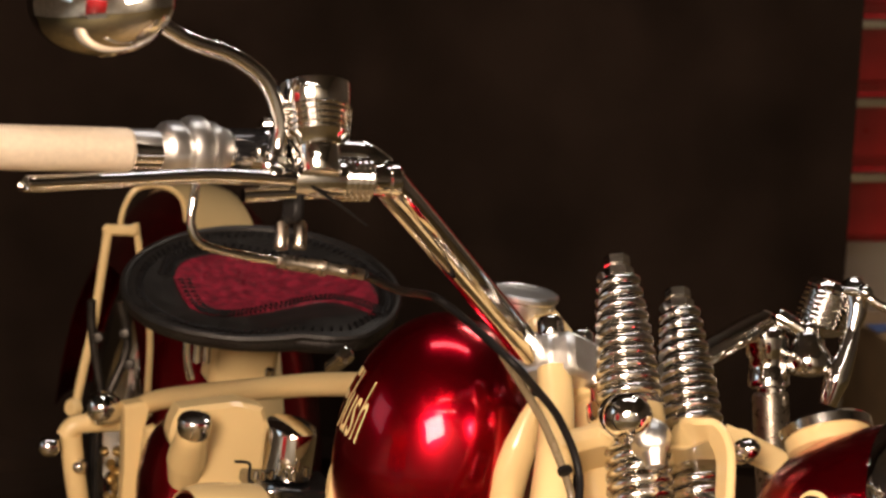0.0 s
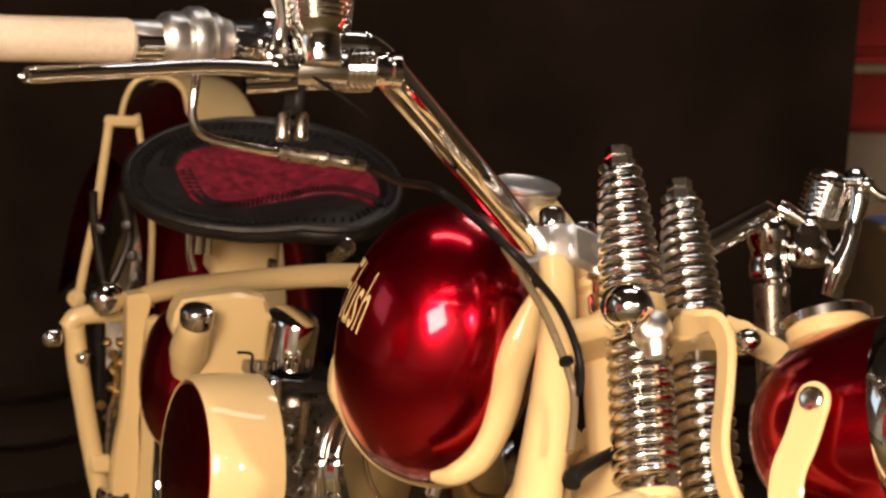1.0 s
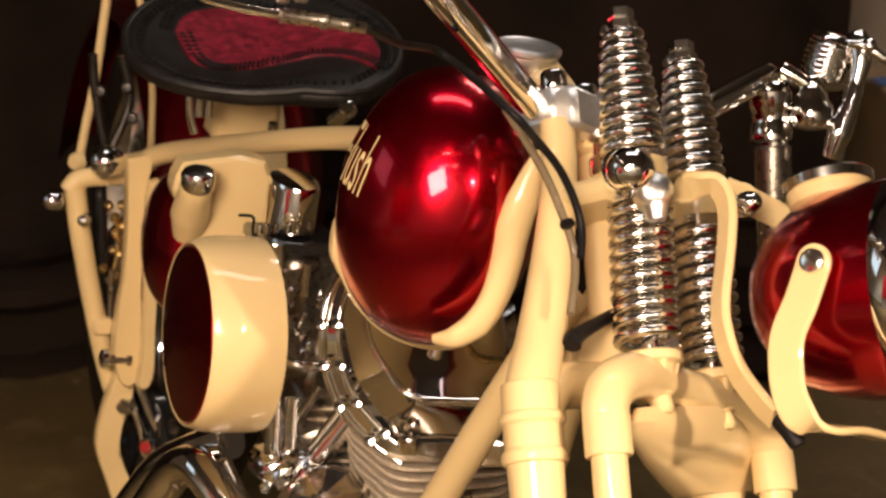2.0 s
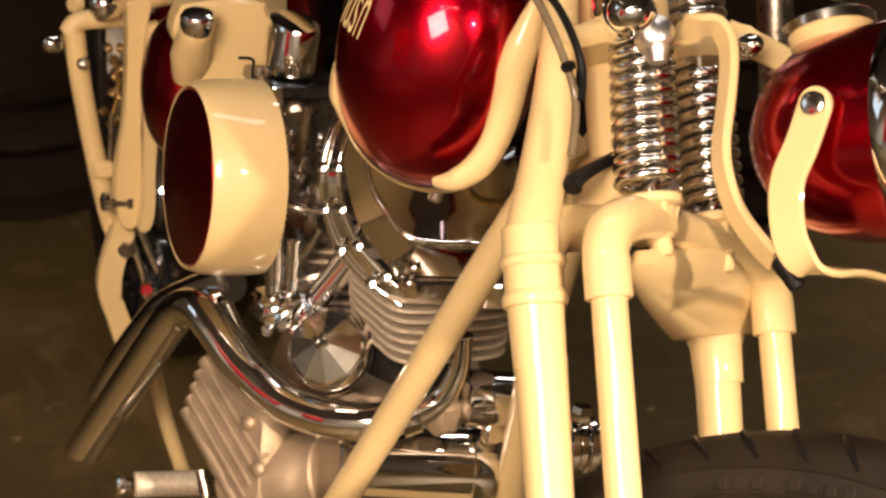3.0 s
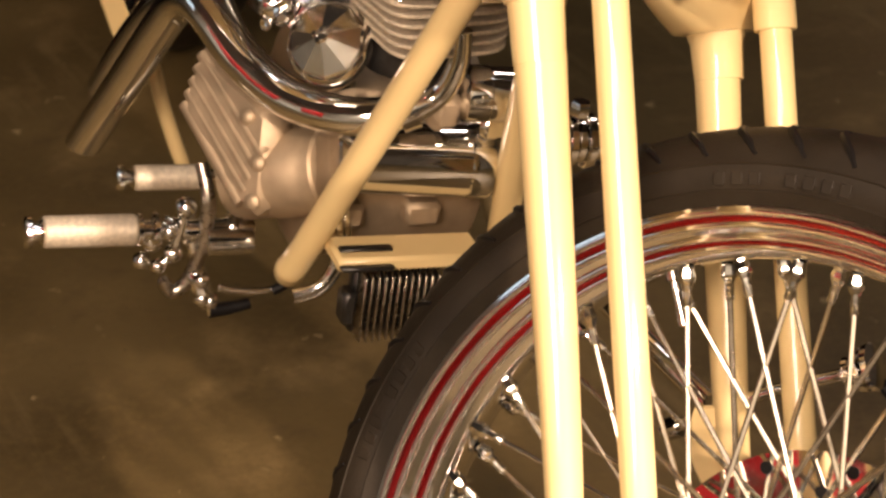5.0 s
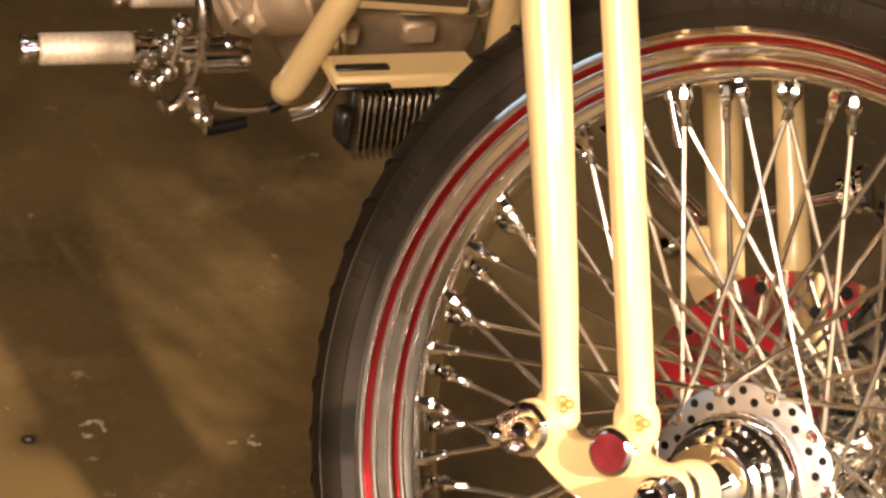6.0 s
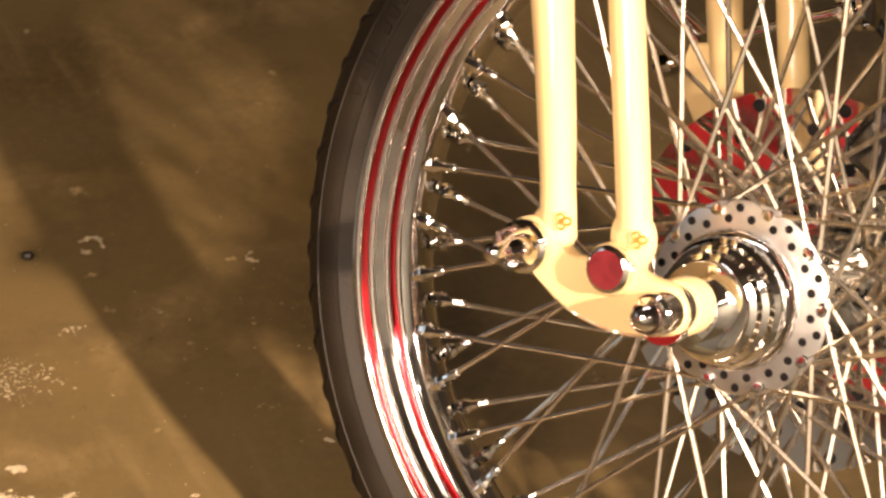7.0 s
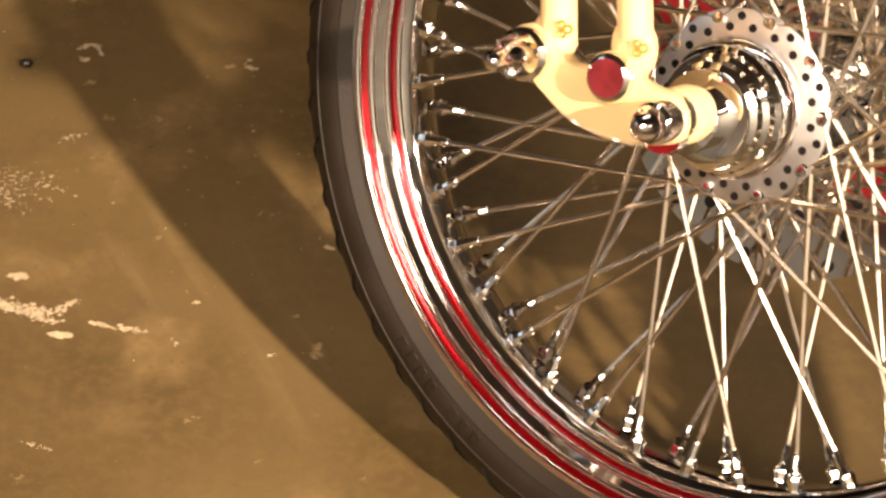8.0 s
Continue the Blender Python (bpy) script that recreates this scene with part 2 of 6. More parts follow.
def part(name, bm, material, parent=None, label="", m=Matrix(), angle=38):
    """One mesh object, under a thing or a part; m: the coordinates it is drawn in."""
    me = bm if isinstance(bm, bpy.types.Mesh) else mesh_of(name, bm, material, angle)
    ob = new(name, me)
    if parent:
        ob.parent = parent
        ob.matrix_parent_inverse = WORLD_OF[parent.name].inverted()
    ob.matrix_basis = m
    WORLD_OF[ob.name] = m.copy()
    if label:
        ob["label"] = label
    return ob


def B():
    return bmesh.new()


# ---------------------------------------------------------------- coordinates
# FORK: x ahead of the front wheel, y to its left, z along the steering axis, from the axle.
FORK = Matrix(((0.82786, 0.55731, -0.06363, 0.19797), (-0.43720, 0.71216, 0.54926, 1.09158), (0.35142, -0.42689, 0.83323, 0.31663), (0, 0, 0, 1)))
# BIKE: x ahead, y left, z up, from the steering head; the machine leans on its stand.
BIKE = Matrix(((0.32229, 0.93748, 0.13139, 0.11178), (-0.94664, 0.31917, 0.04473, 1.44649), (0.0, -0.13880, 0.99032, 0.79618), (0, 0, 0, 1)))

# ---------------------------------------------------------------- the workshop
def grid_sheet(bm, nx, ny, fn):
    vs = [[bm.verts.new(fn(i / nx, j / ny)) for i in range(nx + 1)] for j in range(ny + 1)]
    for j in range(ny):
        for i in range(nx):
            bm.faces.new((vs[j][i], vs[j][i + 1], vs[j + 1][i + 1], vs[j + 1][i]))
    return bm


def structure(name, bm, material, label, category):
    return tagged(part(name, bm, material), label, category, kind="structure")


structure("floor", block(B(), pose(0, 1.5, -0.1), (9, 9, 0.2), 0.001), CONCRETE, "stained brown concrete workshop floor with pale scuffs", "floor")


def scuffs(lines):
    """Thin ragged flakes of dried filler strewn along short lines on the floor."""
    rnd = random.Random(11)
    bm = B()
    for a, b, spread, count, size in lines:
        for k in range(count):
            u = rnd.random()
            p = Vector((a[0] + (b[0] - a[0]) * u + rnd.gauss(0, spread), a[1] + (b[1] - a[1]) * u + rnd.gauss(0, spread * 0.7), 0.0003 + 0.0009 * rnd.random()))
            s = size * (0.35 + rnd.random() ** 2)
            n = rnd.randint(7, 11)
            lo = [bm.verts.new(p + Vector((s * (0.5 + rnd.random()) * math.cos(2 * math.pi * j / n), s * 0.6 * (0.5 + rnd.random()) * math.sin(2 * math.pi * j / n), 0))) for j in range(n)]
            bm.faces.new(lo)
    return bm


floor_slab = bpy.data.objects["floor"]
WORLD_OF["floor"] = Matrix()
SCUFFS = [
    ((-0.352, 1.223), (-0.291, 1.208), 0.0042, 210, 0.0019),
    ((-0.334, 1.214), (-0.286, 1.198), 0.0030, 90, 0.0018),
    ((-0.29, 1.186), (-0.277, 1.185), 0.0016, 70, 0.0026),
    ((-0.29, 1.212), (-0.276, 1.222), 0.0016, 50, 0.0016),
    ((-0.262, 1.199), (-0.249, 1.195), 0.0012, 60, 0.0016),
    ((-0.242, 1.194), (-0.221, 1.19), 0.0018, 60, 0.0015),
    ((-0.326, 1.248), (-0.319, 1.248), 0.0018, 60, 0.0026),
    ((-0.185, 1.221), (-0.182, 1.221), 0.0012, 14, 0.0014),
    ((-0.199, 1.183), (-0.194, 1.176), 0.001, 16, 0.0012),
    ((-0.127, 1.165), (-0.118, 1.168), 0.0012, 10, 0.0012),
    ((-0.297, 1.08), (-0.276, 1.069), 0.0016, 26, 0.0012),
    ((-0.087, 1.284), (-0.081, 1.282), 0.0008, 16, 0.0018),
    ((-0.349, 1.352), (-0.336, 1.325), 0.006, 60, 0.0014),
    ((-0.306, 1.408), (-0.297, 1.415), 0.004, 24, 0.0013),
    ((-0.356, 1.372), (-0.312, 1.352), 0.01, 60, 0.0012),
    ((-0.31, 1.529), (-0.303, 1.535), 0.0012, 30, 0.0018),
    ((-0.303, 1.535), (-0.294, 1.532), 0.0012, 30, 0.0018),
    ((-0.295, 1.532), (-0.289, 1.52), 0.001, 16, 0.0016),
    ((-0.308, 1.516), (-0.301, 1.512), 0.0012, 26, 0.0018),
    ((-0.165, 1.508), (-0.155, 1.503), 0.0014, 26, 0.0016),
    ((-0.163, 1.514), (-0.161, 1.517), 0.0008, 10, 0.0014),
    ((-0.239, 1.442), (-0.231, 1.434), 0.0016, 10, 0.0013),
    ((-0.355, 1.366), (-0.306, 1.339), 0.012, 70, 0.0012),
    ((-0.397, 1.632), (-0.091, 1.233), 0.1, 160, 0.0008),
]
part("scuff", scuffs(SCUFFS), CHALK, floor_slab, "pale dried scuffs")["kind"] = "stuff"
tagged(part("pebble", ball(B(), (-0.353, 1.505, 0.0035), (0.006, 0.0045, 0.004), seg=10, rings=6), DARK), "small dark pebble lying on the concrete floor", "pebble")
structure("ceiling", block(B(), pose(0, 1.5, 3.55), (9, 9, 0.1), 0.001), CEILPAINT, "plain dim workshop ceiling", "ceiling")
structure("wall_north", block(B(), pose(0, 5.95, 1.75), (9, 0.1, 3.5), 0.001), WALLPAINT, "plain painted workshop wall behind the curtain", "wall")
structure("wall_south", block(B(), pose(0, -2.95, 1.75), (9, 0.1, 3.5), 0.001), WALLPAINT, "plain painted workshop wall", "wall")
# Unseen wall in the darkened paint, so the tank's right side reflects dark.
structure("wall_east", block(B(), pose(4.45, 1.5, 1.75), (0.1, 8.8, 3.5), 0.001), DARKWALL, "plain workshop wall, darkened for the reflections", "wall")
structure("wall_west", block(B(), pose(-4.45, 1.5, 1.75), (0.1, 8.8, 3.5), 0.001), WALLPAINT, "plain painted workshop wall", "wall")


def curtain():
    def fn(u, v):
        x = -3.0 + u * (3.580 + 0.037 * v * 3.2)
        z = v * 3.2
        y = 3.28 + 0.035 * math.sin(x * 9 + math.sin(x * 3)) + 0.02 * math.sin(x * 23 + 1.3 * z) - 0.05 * (1 - v) ** 6
        if z < 0.24:
            y -= 0.05 * abs(math.sin(z * 44 + 0.4 * math.sin(x * 2))) + 0.06 * (1 - z / 0.24)
        return Vector((x, y, 0.012 + z))
    bm = grid_sheet(B(), 200, 150, fn)
    ret = bmesh.ops.extrude_face_region(bm, geom=bm.faces[:])
    for v in [e for e in ret["geom"] if isinstance(e, bmesh.types.BMVert)]:
        v.co.y += 0.006
    return tagged(part("backdrop_curtain", bm, CLOTH), "black cloth backdrop hanging in loose folds to the floor", "curtain")


curtain()


def tool_cabinet(name, m, foot, stand, tag):
    """A red tool chest: carcass, drawers with long pulls, pale plinth."""
    w, d, h = 1.1, 0.5, 1.2
    thing = new(name)
    thing.matrix_world = m
    WORLD_OF[thing.name] = m.copy()
    part("carcass", block(B(), pose(0, 0, foot + h / 2), (w, d, h), 0.006), REDPAINT, thing, m=m)
    part("plinth", block(B(), pose(0, 0.01, foot / 2), (w, d - 0.02, foot), 0.006), stand, thing, "plain painted stand", m=m)
    z = foot + 0.012
    for dh in (0.155, 0.145, 0.15, 0.15, 0.20, 0.22):
        dr = part("drawer", block(B(), pose(0, -d / 2 - 0.008, z + dh / 2 - 0.008), (w - 0.03, 0.018, dh - 0.02), 0.004), REDPAINT, thing, m=m)
        part("pull", block(B(), pose(0, -d / 2 - 0.024, z + dh - 0.035), (w - 0.05, 0.016, 0.022), 0.004), STEEL, dr, "dull steel pull rail", m=m)
        z += dh
    return tagged(thing, tag, "tool cabinet")


tool_cabinet("tool_cabinet", pose(1.29, 4.55, 0), 0.34, WALLPAINT, "red steel tool cabinet with long drawer pulls on a pale stand")
# Darkened stand keeps the brake disc's lower half dim in its reflection.
tool_cabinet("tool_cabinet", pose(-2.85, -0.75, 0, 0, 0, 122), 0.58, DARKWALL, "red steel tool cabinet standing against the workshop wall")

# ---------------------------------------------------------------- the motorcycle
bike = new("motorcycle")
bike.location = (-0.05, 1.9, 0.0)
WORLD_OF[bike.name] = Matrix.Translation(bike.location)
tagged(bike, "custom cream and candy red chopper motorcycle leaning on its side stand", "motorcycle")


def fork_part(name, bm, material, parent, label="", angle=38):
    return part(name, bm, material, parent, label, FORK, angle)


def bike_part(name, bm, material, parent, label="", angle=38):
    return part(name, bm, material, parent, label, BIKE, angle)


AXLE = pose(0, 0, 0, 90)        # turns a lathe's axis to the wheel's axle; its z runs to the right (-y)


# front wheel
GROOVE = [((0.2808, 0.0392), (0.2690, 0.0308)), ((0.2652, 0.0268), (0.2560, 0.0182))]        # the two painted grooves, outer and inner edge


def across_rim(pair, u, lift=0.0):
    """A point between a groove's two edges, raised off the rim by lift."""
    p, q = Vector(pair[0]), Vector(pair[1])
    d = (q - p).normalized()
    return tuple(p.lerp(q, u) + Vector((d.y, -d.x)) * lift)


def rim_profile():
    half = [(0.2800, 0.0400), (0.2818, 0.0398)]
    for pair in GROOVE:
        for u in (0, 0.012, 0.035, 0.07, 0.11, 0.15, 0.19, 0.23, 0.265, 0.30, 0.33, 0.351, 0.36, 0.64, 0.649, 0.67, 0.70, 0.735, 0.77, 0.81, 0.85, 0.89, 0.93, 0.965, 0.988, 1):
            k = (u if u < 0.5 else 1 - u) / 0.36
            half.append(across_rim(pair, u, 0.0027 * math.sqrt(max(0.0, 1 - (2 * k - 1) ** 2)) if 0 < k < 1 else 0.0))
    half += [(0.2525, 0.0150), (0.2502, 0.0120), (0.2495, 0.0)]
    inner = half + [(r, -z) for r, z in half[-2::-1]]
    back = [(0.276, -0.036), (0.272, -0.030), (0.262, -0.012), (0.262, 0.012), (0.272, 0.030), (0.276, 0.036)]
    return inner + back


front_wheel = fork_part("front_wheel", lathe(B(), rim_profile(), AXLE, 160, closed=True), CHROME, bike, "chrome wire-spoked wheel with red pinstripes")
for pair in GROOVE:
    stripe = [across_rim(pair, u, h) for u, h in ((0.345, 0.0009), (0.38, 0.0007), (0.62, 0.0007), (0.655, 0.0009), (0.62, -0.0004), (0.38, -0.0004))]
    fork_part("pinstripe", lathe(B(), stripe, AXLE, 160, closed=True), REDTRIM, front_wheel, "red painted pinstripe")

tyre_prof = [(0.2770, 0.0340), (0.2830, 0.0405), (0.2890, 0.0430), (0.2900, 0.0442), (0.2912, 0.0446), (0.2922, 0.0438), (0.2970, 0.0452), (0.3050, 0.0455), (0.3085, 0.0449), (0.3095, 0.0456), (0.3105, 0.0446), (0.3130, 0.0435), (0.3210, 0.0390), (0.3270, 0.0325), (0.3315, 0.0230), (0.3340, 0.0110), (0.3350, 0.0)]
tyre_prof = [(r - 0.0025 * min(1, max(0, (r - 0.29) / 0.03)), z) for r, z in tyre_prof]
tyre_prof = tyre_prof + [(r, -z) for r, z in tyre_prof[-2::-1]]
tyre = fork_part("tyre", lathe(B(), tyre_prof + [(0.272, -0.030), (0.272, 0.030)], AXLE, 160, closed=True), RUBBER, front_wheel, "worn black road tyre with curved tread cuts")


def tread_cut_shades():
    """Slanting dark strips for shaded cuts, shoulder to near the crown, both sides."""
    bm = B()
    for i in range(60):
        for side in (1, -1):
            a0 = 2 * math.pi * (i + (0.5 if side < 0 else 0)) / 60
            pts = []
            for k in range(7):
                u = k / 6
                z = 0.003 + 0.039 * u
                r = float(np.interp(z, [q[1] for q in tyre_prof[16:11:-1]] + [0.0435], [q[0] for q in tyre_prof[16:11:-1]] + [tyre_prof[11][0]])) - 0.0006
                a = a0 + 0.095 * u * u - 0.02 * u
                pts.append(Vector((r * math.sin(a), side * z, r * math.cos(a))))
            tube(bm, pts, [0.0012, 0.0024, 0.0028, 0.0029, 0.0028, 0.0026, 0.0014], 6, 1)
    return bm


tread = fork_part("tread_cut_shade", tread_cut_shades(), BLACK, front_wheel, "dark strips standing for the shaded tread grooves")
tread["kind"] = "stuff"
bm = B()
for start in (3, -62, 140, -140):
    for k in range(8):
        if k != 3:
            a = radians(start + 2.3 * k)
            m = Matrix(((math.cos(a), 0, math.sin(a), 0.2985 * math.sin(a)), (0, 1, 0, -0.0456), (-math.sin(a), 0, math.cos(a), 0.2985 * math.cos(a)), (0, 0, 0, 1)))
            block(bm, m, (0.0072, 0.0012, 0.0085), 0.0004)
fork_part("sidewall_mark", bm, RUBBER, front_wheel, "raised rubber marks on the sidewall")["kind"] = "stuff"

hub_prof = [(0, 0.118), (0.0150, 0.118), (0.0150, 0.092), (0.0195, 0.091), (0.0195, 0.066), (0.0265, 0.0655), (0.0290, 0.0650), (0.0300, 0.0615), (0.0292, 0.0595), (0.0330, 0.0575), (0.0345, 0.0530), (0.0336, 0.0510), (0.0372, 0.0490), (0.0385, 0.0445), (0.0376, 0.0425), (0.0408, 0.0400), (0.0420, 0.0350), (0.0412, 0.0330), (0.0440, 0.0305), (0.0450, 0.0260), (0.0445, 0.0215), (0.0420, 0.0180), (0.0400, 0.0140)]
hub_prof += [(0.0590, 0.014), (0.0590, 0.009), (0.0300, 0.008), (0.0300, -0.055), (0.0590, -0.056), (0.0590, -0.061), (0.0300, -0.062), (0.0200, -0.085), (0.0150, -0.118), (0, -0.118)]
hub = fork_part("hub", lathe(B(), hub_prof, AXLE, 72), CHROME, front_wheel, "polished chrome hub with stepped cone")

SPOKES = 80
spoke_mesh = mesh_of("spoke", tube(B(), [(0, 0, 0), (0, 0, 0.2), (0, 0, 0.93), (0, 0, 1)], [0.0021, 0.0019, 0.0019, 0.0022], 6, 1), SPOKESTEEL)
nipple_mesh = mesh_of("nipple", lathe(B(), [(0.0024, -0.022), (0.0032, -0.021), (0.0032, -0.010), (0.0036, -0.009), (0.0055, -0.006), (0.0058, -0.003), (0.0045, 0.001), (0.0050, 0.003), (0.0, 0.004)], Matrix(), 8), CHROME)
head_mesh = mesh_of("spoke_head", lathe(B(), [(0.0026, 0), (0.0040, 0.001), (0.0034, 0.0035), (0, 0.0042)], Matrix(), 8), CHROME)
for i in range(SPOKES):
    near = i % 2 == 0
    k = i // 2
    cross = 1 if k % 2 == 0 else -1
    outside = (k // 2) % 2 == 0
    ar = 2 * math.pi * (i + 0.5) / SPOKES
    ah = ar + cross * radians(58)
    yh = (-0.0115 if near else 0.0585) + (-0.004 if outside else 0.004)
    hubp = Vector(((0.0572 if outside else 0.0505) * math.sin(ah), yh, (0.0572 if outside else 0.0505) * math.cos(ah)))
    rimp = Vector((0.2470 * math.sin(ar), -0.010 if near else 0.010, 0.2470 * math.cos(ar)))
    d = rimp - hubp
    part("spoke", spoke_mesh, None, front_wheel, m=FORK @ at(hubp, d) @ Matrix.Diagonal((1, 1, d.length, 1)))
    part("nipple", nipple_mesh, None, front_wheel, m=FORK @ at(rimp, d))
    part("spoke_head", head_mesh, None, front_wheel, m=FORK @ at((hubp.x, yh, hubp.z), (0, -1 if outside else 1, 0)))

disc_bm = B()
lathe(disc_bm, [(0.060, -0.066), (0.127, -0.066), (0.127, -0.071), (0.060, -0.071)], AXLE, 72, closed=True)
disc = fork_part("brake_disc", disc_bm, CHROME, front_wheel, "polished drilled steel brake disc")
# Solid black plugs carry the dark of the drilled holes.
holes = B()
for i in range(36):
    a = 2 * math.pi * i / 36
    r = (0.084, 0.101, 0.118)[i % 3]
    lathe(holes, [(0.0045, -0.0655), (0.0045, -0.0715)], pose(0, 0, 0, 90) @ pose(r * math.sin(a), r * math.cos(a), 0), 10)
fork_part("disc_hole_shade", holes, BLACK, front_wheel, "black plugs for the dark of the drilled holes")["kind"] = "stuff"
fork_part("flange_plate", lathe(B(), [(0.0400, 0.0142), (0.0605, 0.0142), (0.0618, 0.0150), (0.0618, 0.0165), (0.0605, 0.0172), (0.0400, 0.0172)], AXLE, 80, closed=True), FLANGE, hub, "bright drilled spoke flange")
# Raised black discs stand in for the dark inside the flange holes.
bm = B()
for i in range(40):
    a = 2 * math.pi * (i + 0.5) / 40
    lathe(bm, [(0.0028, 0.0), (0.0028, 0.0006), (0, 0.0007)], AXLE @ pose((0.0572, 0.0505)[i % 2] * math.sin(a), (0.0572, 0.0505)[i % 2] * math.cos(a), 0.0170), 12)
fork_part("flange_hole_shade", bm, BLACK, hub, "black discs for the dark of the flange holes")["kind"] = "stuff"
fork_part("valve_stem", lathe(B(), [(0.0055, 0), (0.0055, 0.006), (0.0032, 0.007), (0.0032, 0.026), (0.0045, 0.027), (0.0045, 0.036), (0, 0.037)], at((-0.045, 0.0, 0.2465), (0.17, 0, -1)), 12), CHROME, front_wheel, "chrome valve stem")

# springer fork
front_fork = fork_part("front_fork", lathe(B(), [(0.019, -0.10), (0.0225, -0.098), (0.0225, 0.055), (0.027, 0.058), (0.027, 0.068), (0.019, 0.07)], at((-0.058, 0, 0.575)), 32), CREAM, bike, "cream painted springer fork with chrome springs")
for s in (-1, 1):
    bm = B()
    top = -0.065 if s < 0 else -0.059
    tube(bm, [(-0.071, s * 0.113, 0.048), (-0.069, s * 0.113, 0.085), (-0.067, s * 0.113, 0.16), (top, s * 0.113, 0.38 if s < 0 else 0.42)], [0.0118, 0.0110, 0.0125, 0.0168], 24, 6)
    ball(bm, (-0.074, s * 0.113, 0.052), (0.0150, 0.0105, 0.0180), seg=24, rings=14)
    if s < 0:
        lathe(bm, [(0.0165, -0.045), (0.0178, -0.012), (0.0180, -0.0075), (0.0200, -0.0065), (0.0208, -0.004), (0.0208, -0.001), (0.0196, 0.0015), (0.0187, 0.0025), (0.0186, 0.0165), (0.0196, 0.0175), (0.0209, 0.0190), (0.0209, 0.0222), (0.0196, 0.0242), (0.0184, 0.0248), (0.0181, 0.0425), (0.0172, 0.0436)], at((-0.065, s * 0.114, 0.418)), 36)
        tube(bm, [(-0.065, s * 0.114, 0.44), (-0.065, s * 0.1101, 0.4627), (-0.065, s * 0.0945, 0.4975), (-0.065, s * 0.0755, 0.5452), (-0.065, s * 0.0625, 0.5855), (-0.065, s * 0.0560, 0.612), (-0.065, s * 0.0535, 0.645)], [0.0172, 0.0168, 0.0155, 0.0138, 0.0122, 0.0118, 0.0115], 24, 6)
    else:
        lathe(bm, [(0.0172, -0.030), (0.0185, -0.004), (0.0200, 0.0), (0.0205, 0.004), (0.0190, 0.010)], at((-0.059, s * 0.113, 0.410)), 28)
    fork_part("rear_leg", bm, CREAM, front_fork)
    bm = B()
    tube(bm, [(-0.0185, s * 0.113, 0.045), (-0.0170, s * 0.113, 0.095), (-0.0140, s * 0.113, 0.42)], [0.0108, 0.0108, 0.0112], 24, 10)
    ball(bm, (-0.0185, s * 0.113, 0.048), (0.0150, 0.0105, 0.0190), seg=24, rings=14)
    lathe(bm, [(0.0140, 0.0), (0.0148, 0.0010), (0.0148, 0.024), (0.0142, 0.027)], at((-0.014, s * 0.113, 0.4085)), 28)
    tube(bm, [(-0.014, s * 0.113, 0.430), (-0.014, s * 0.1125, 0.440), (-0.014, s * 0.1015, 0.4535), (-0.014, s * 0.0770, 0.4625), (-0.015, s * 0.045, 0.4655), (-0.016, 0.0, 0.466)], [0.0140, 0.0145, 0.0155, 0.0150, 0.0125, 0.0120], 24, 6)
    fork_part("front_leg", bm, CREAM, front_fork)
for y in (-0.045, 0.040):
    bm = B()
    lathe(bm, [(0.0195, -0.0045), (0.0205, -0.0035), (0.0205, 0.0010), (0.0190, 0.0022)], at((-0.016, y, 0.4795)), 32)
    lathe(bm, [(0.0130, -0.016), (0.0150, -0.006), (0.0190, -0.0042)], at((-0.016, y, 0.4795)), 28)
    for a in (-35, 35, 145):
        plate(bm, Matrix.Translation((-0.016, y, 0.466)) @ pose(0, 0, 0, 90, 0, a), [(0.004, 0.010), (0.0185, 0.010), (0.0165, 0.003), (0.0120, -0.006), (0.004, -0.008)], 0.0045, 0.001)
    fork_part("spring_seat", bm, CREAM, front_fork)
    fork_part("crown_boss", lathe(B(), [(0, -0.0105), (0.0050, -0.0100), (0.0072, -0.0075), (0.0075, 0.0), (0.0095, 0.0012), (0.0095, 0.006)], at((-0.014, y + 0.003, 0.4525), (-0.25, 0, 1)), 20), CREAM, front_fork)
fork_part("spring_bridge", block(B(), pose(-0.018, 0.0, 0.463), (0.024, 0.110, 0.022), 0.007), CREAM, front_fork)
bm = B()
block(bm, pose(-0.050, -0.010, 0.590), (0.056, 0.120, 0.016), 0.005)
fork_part("upper_bridge", bm, CREAM, front_fork)


def helix(r0, r1, z0, z1, turns, wire, p, lean=0.0):
    pts = []
    n = int(turns * 22)
    for i in range(n + 1):
        u = i / n
        a = 2 * math.pi * turns * u
        r = r0 + (r1 - r0) * u ** 1.6
        pts.append((p[0] + r * math.cos(a), p[1] + lean * (u - 0.5) + r * math.sin(a), z0 + (z1 - z0) * u))
    return tube(B(), pts, wire, 10, 1)


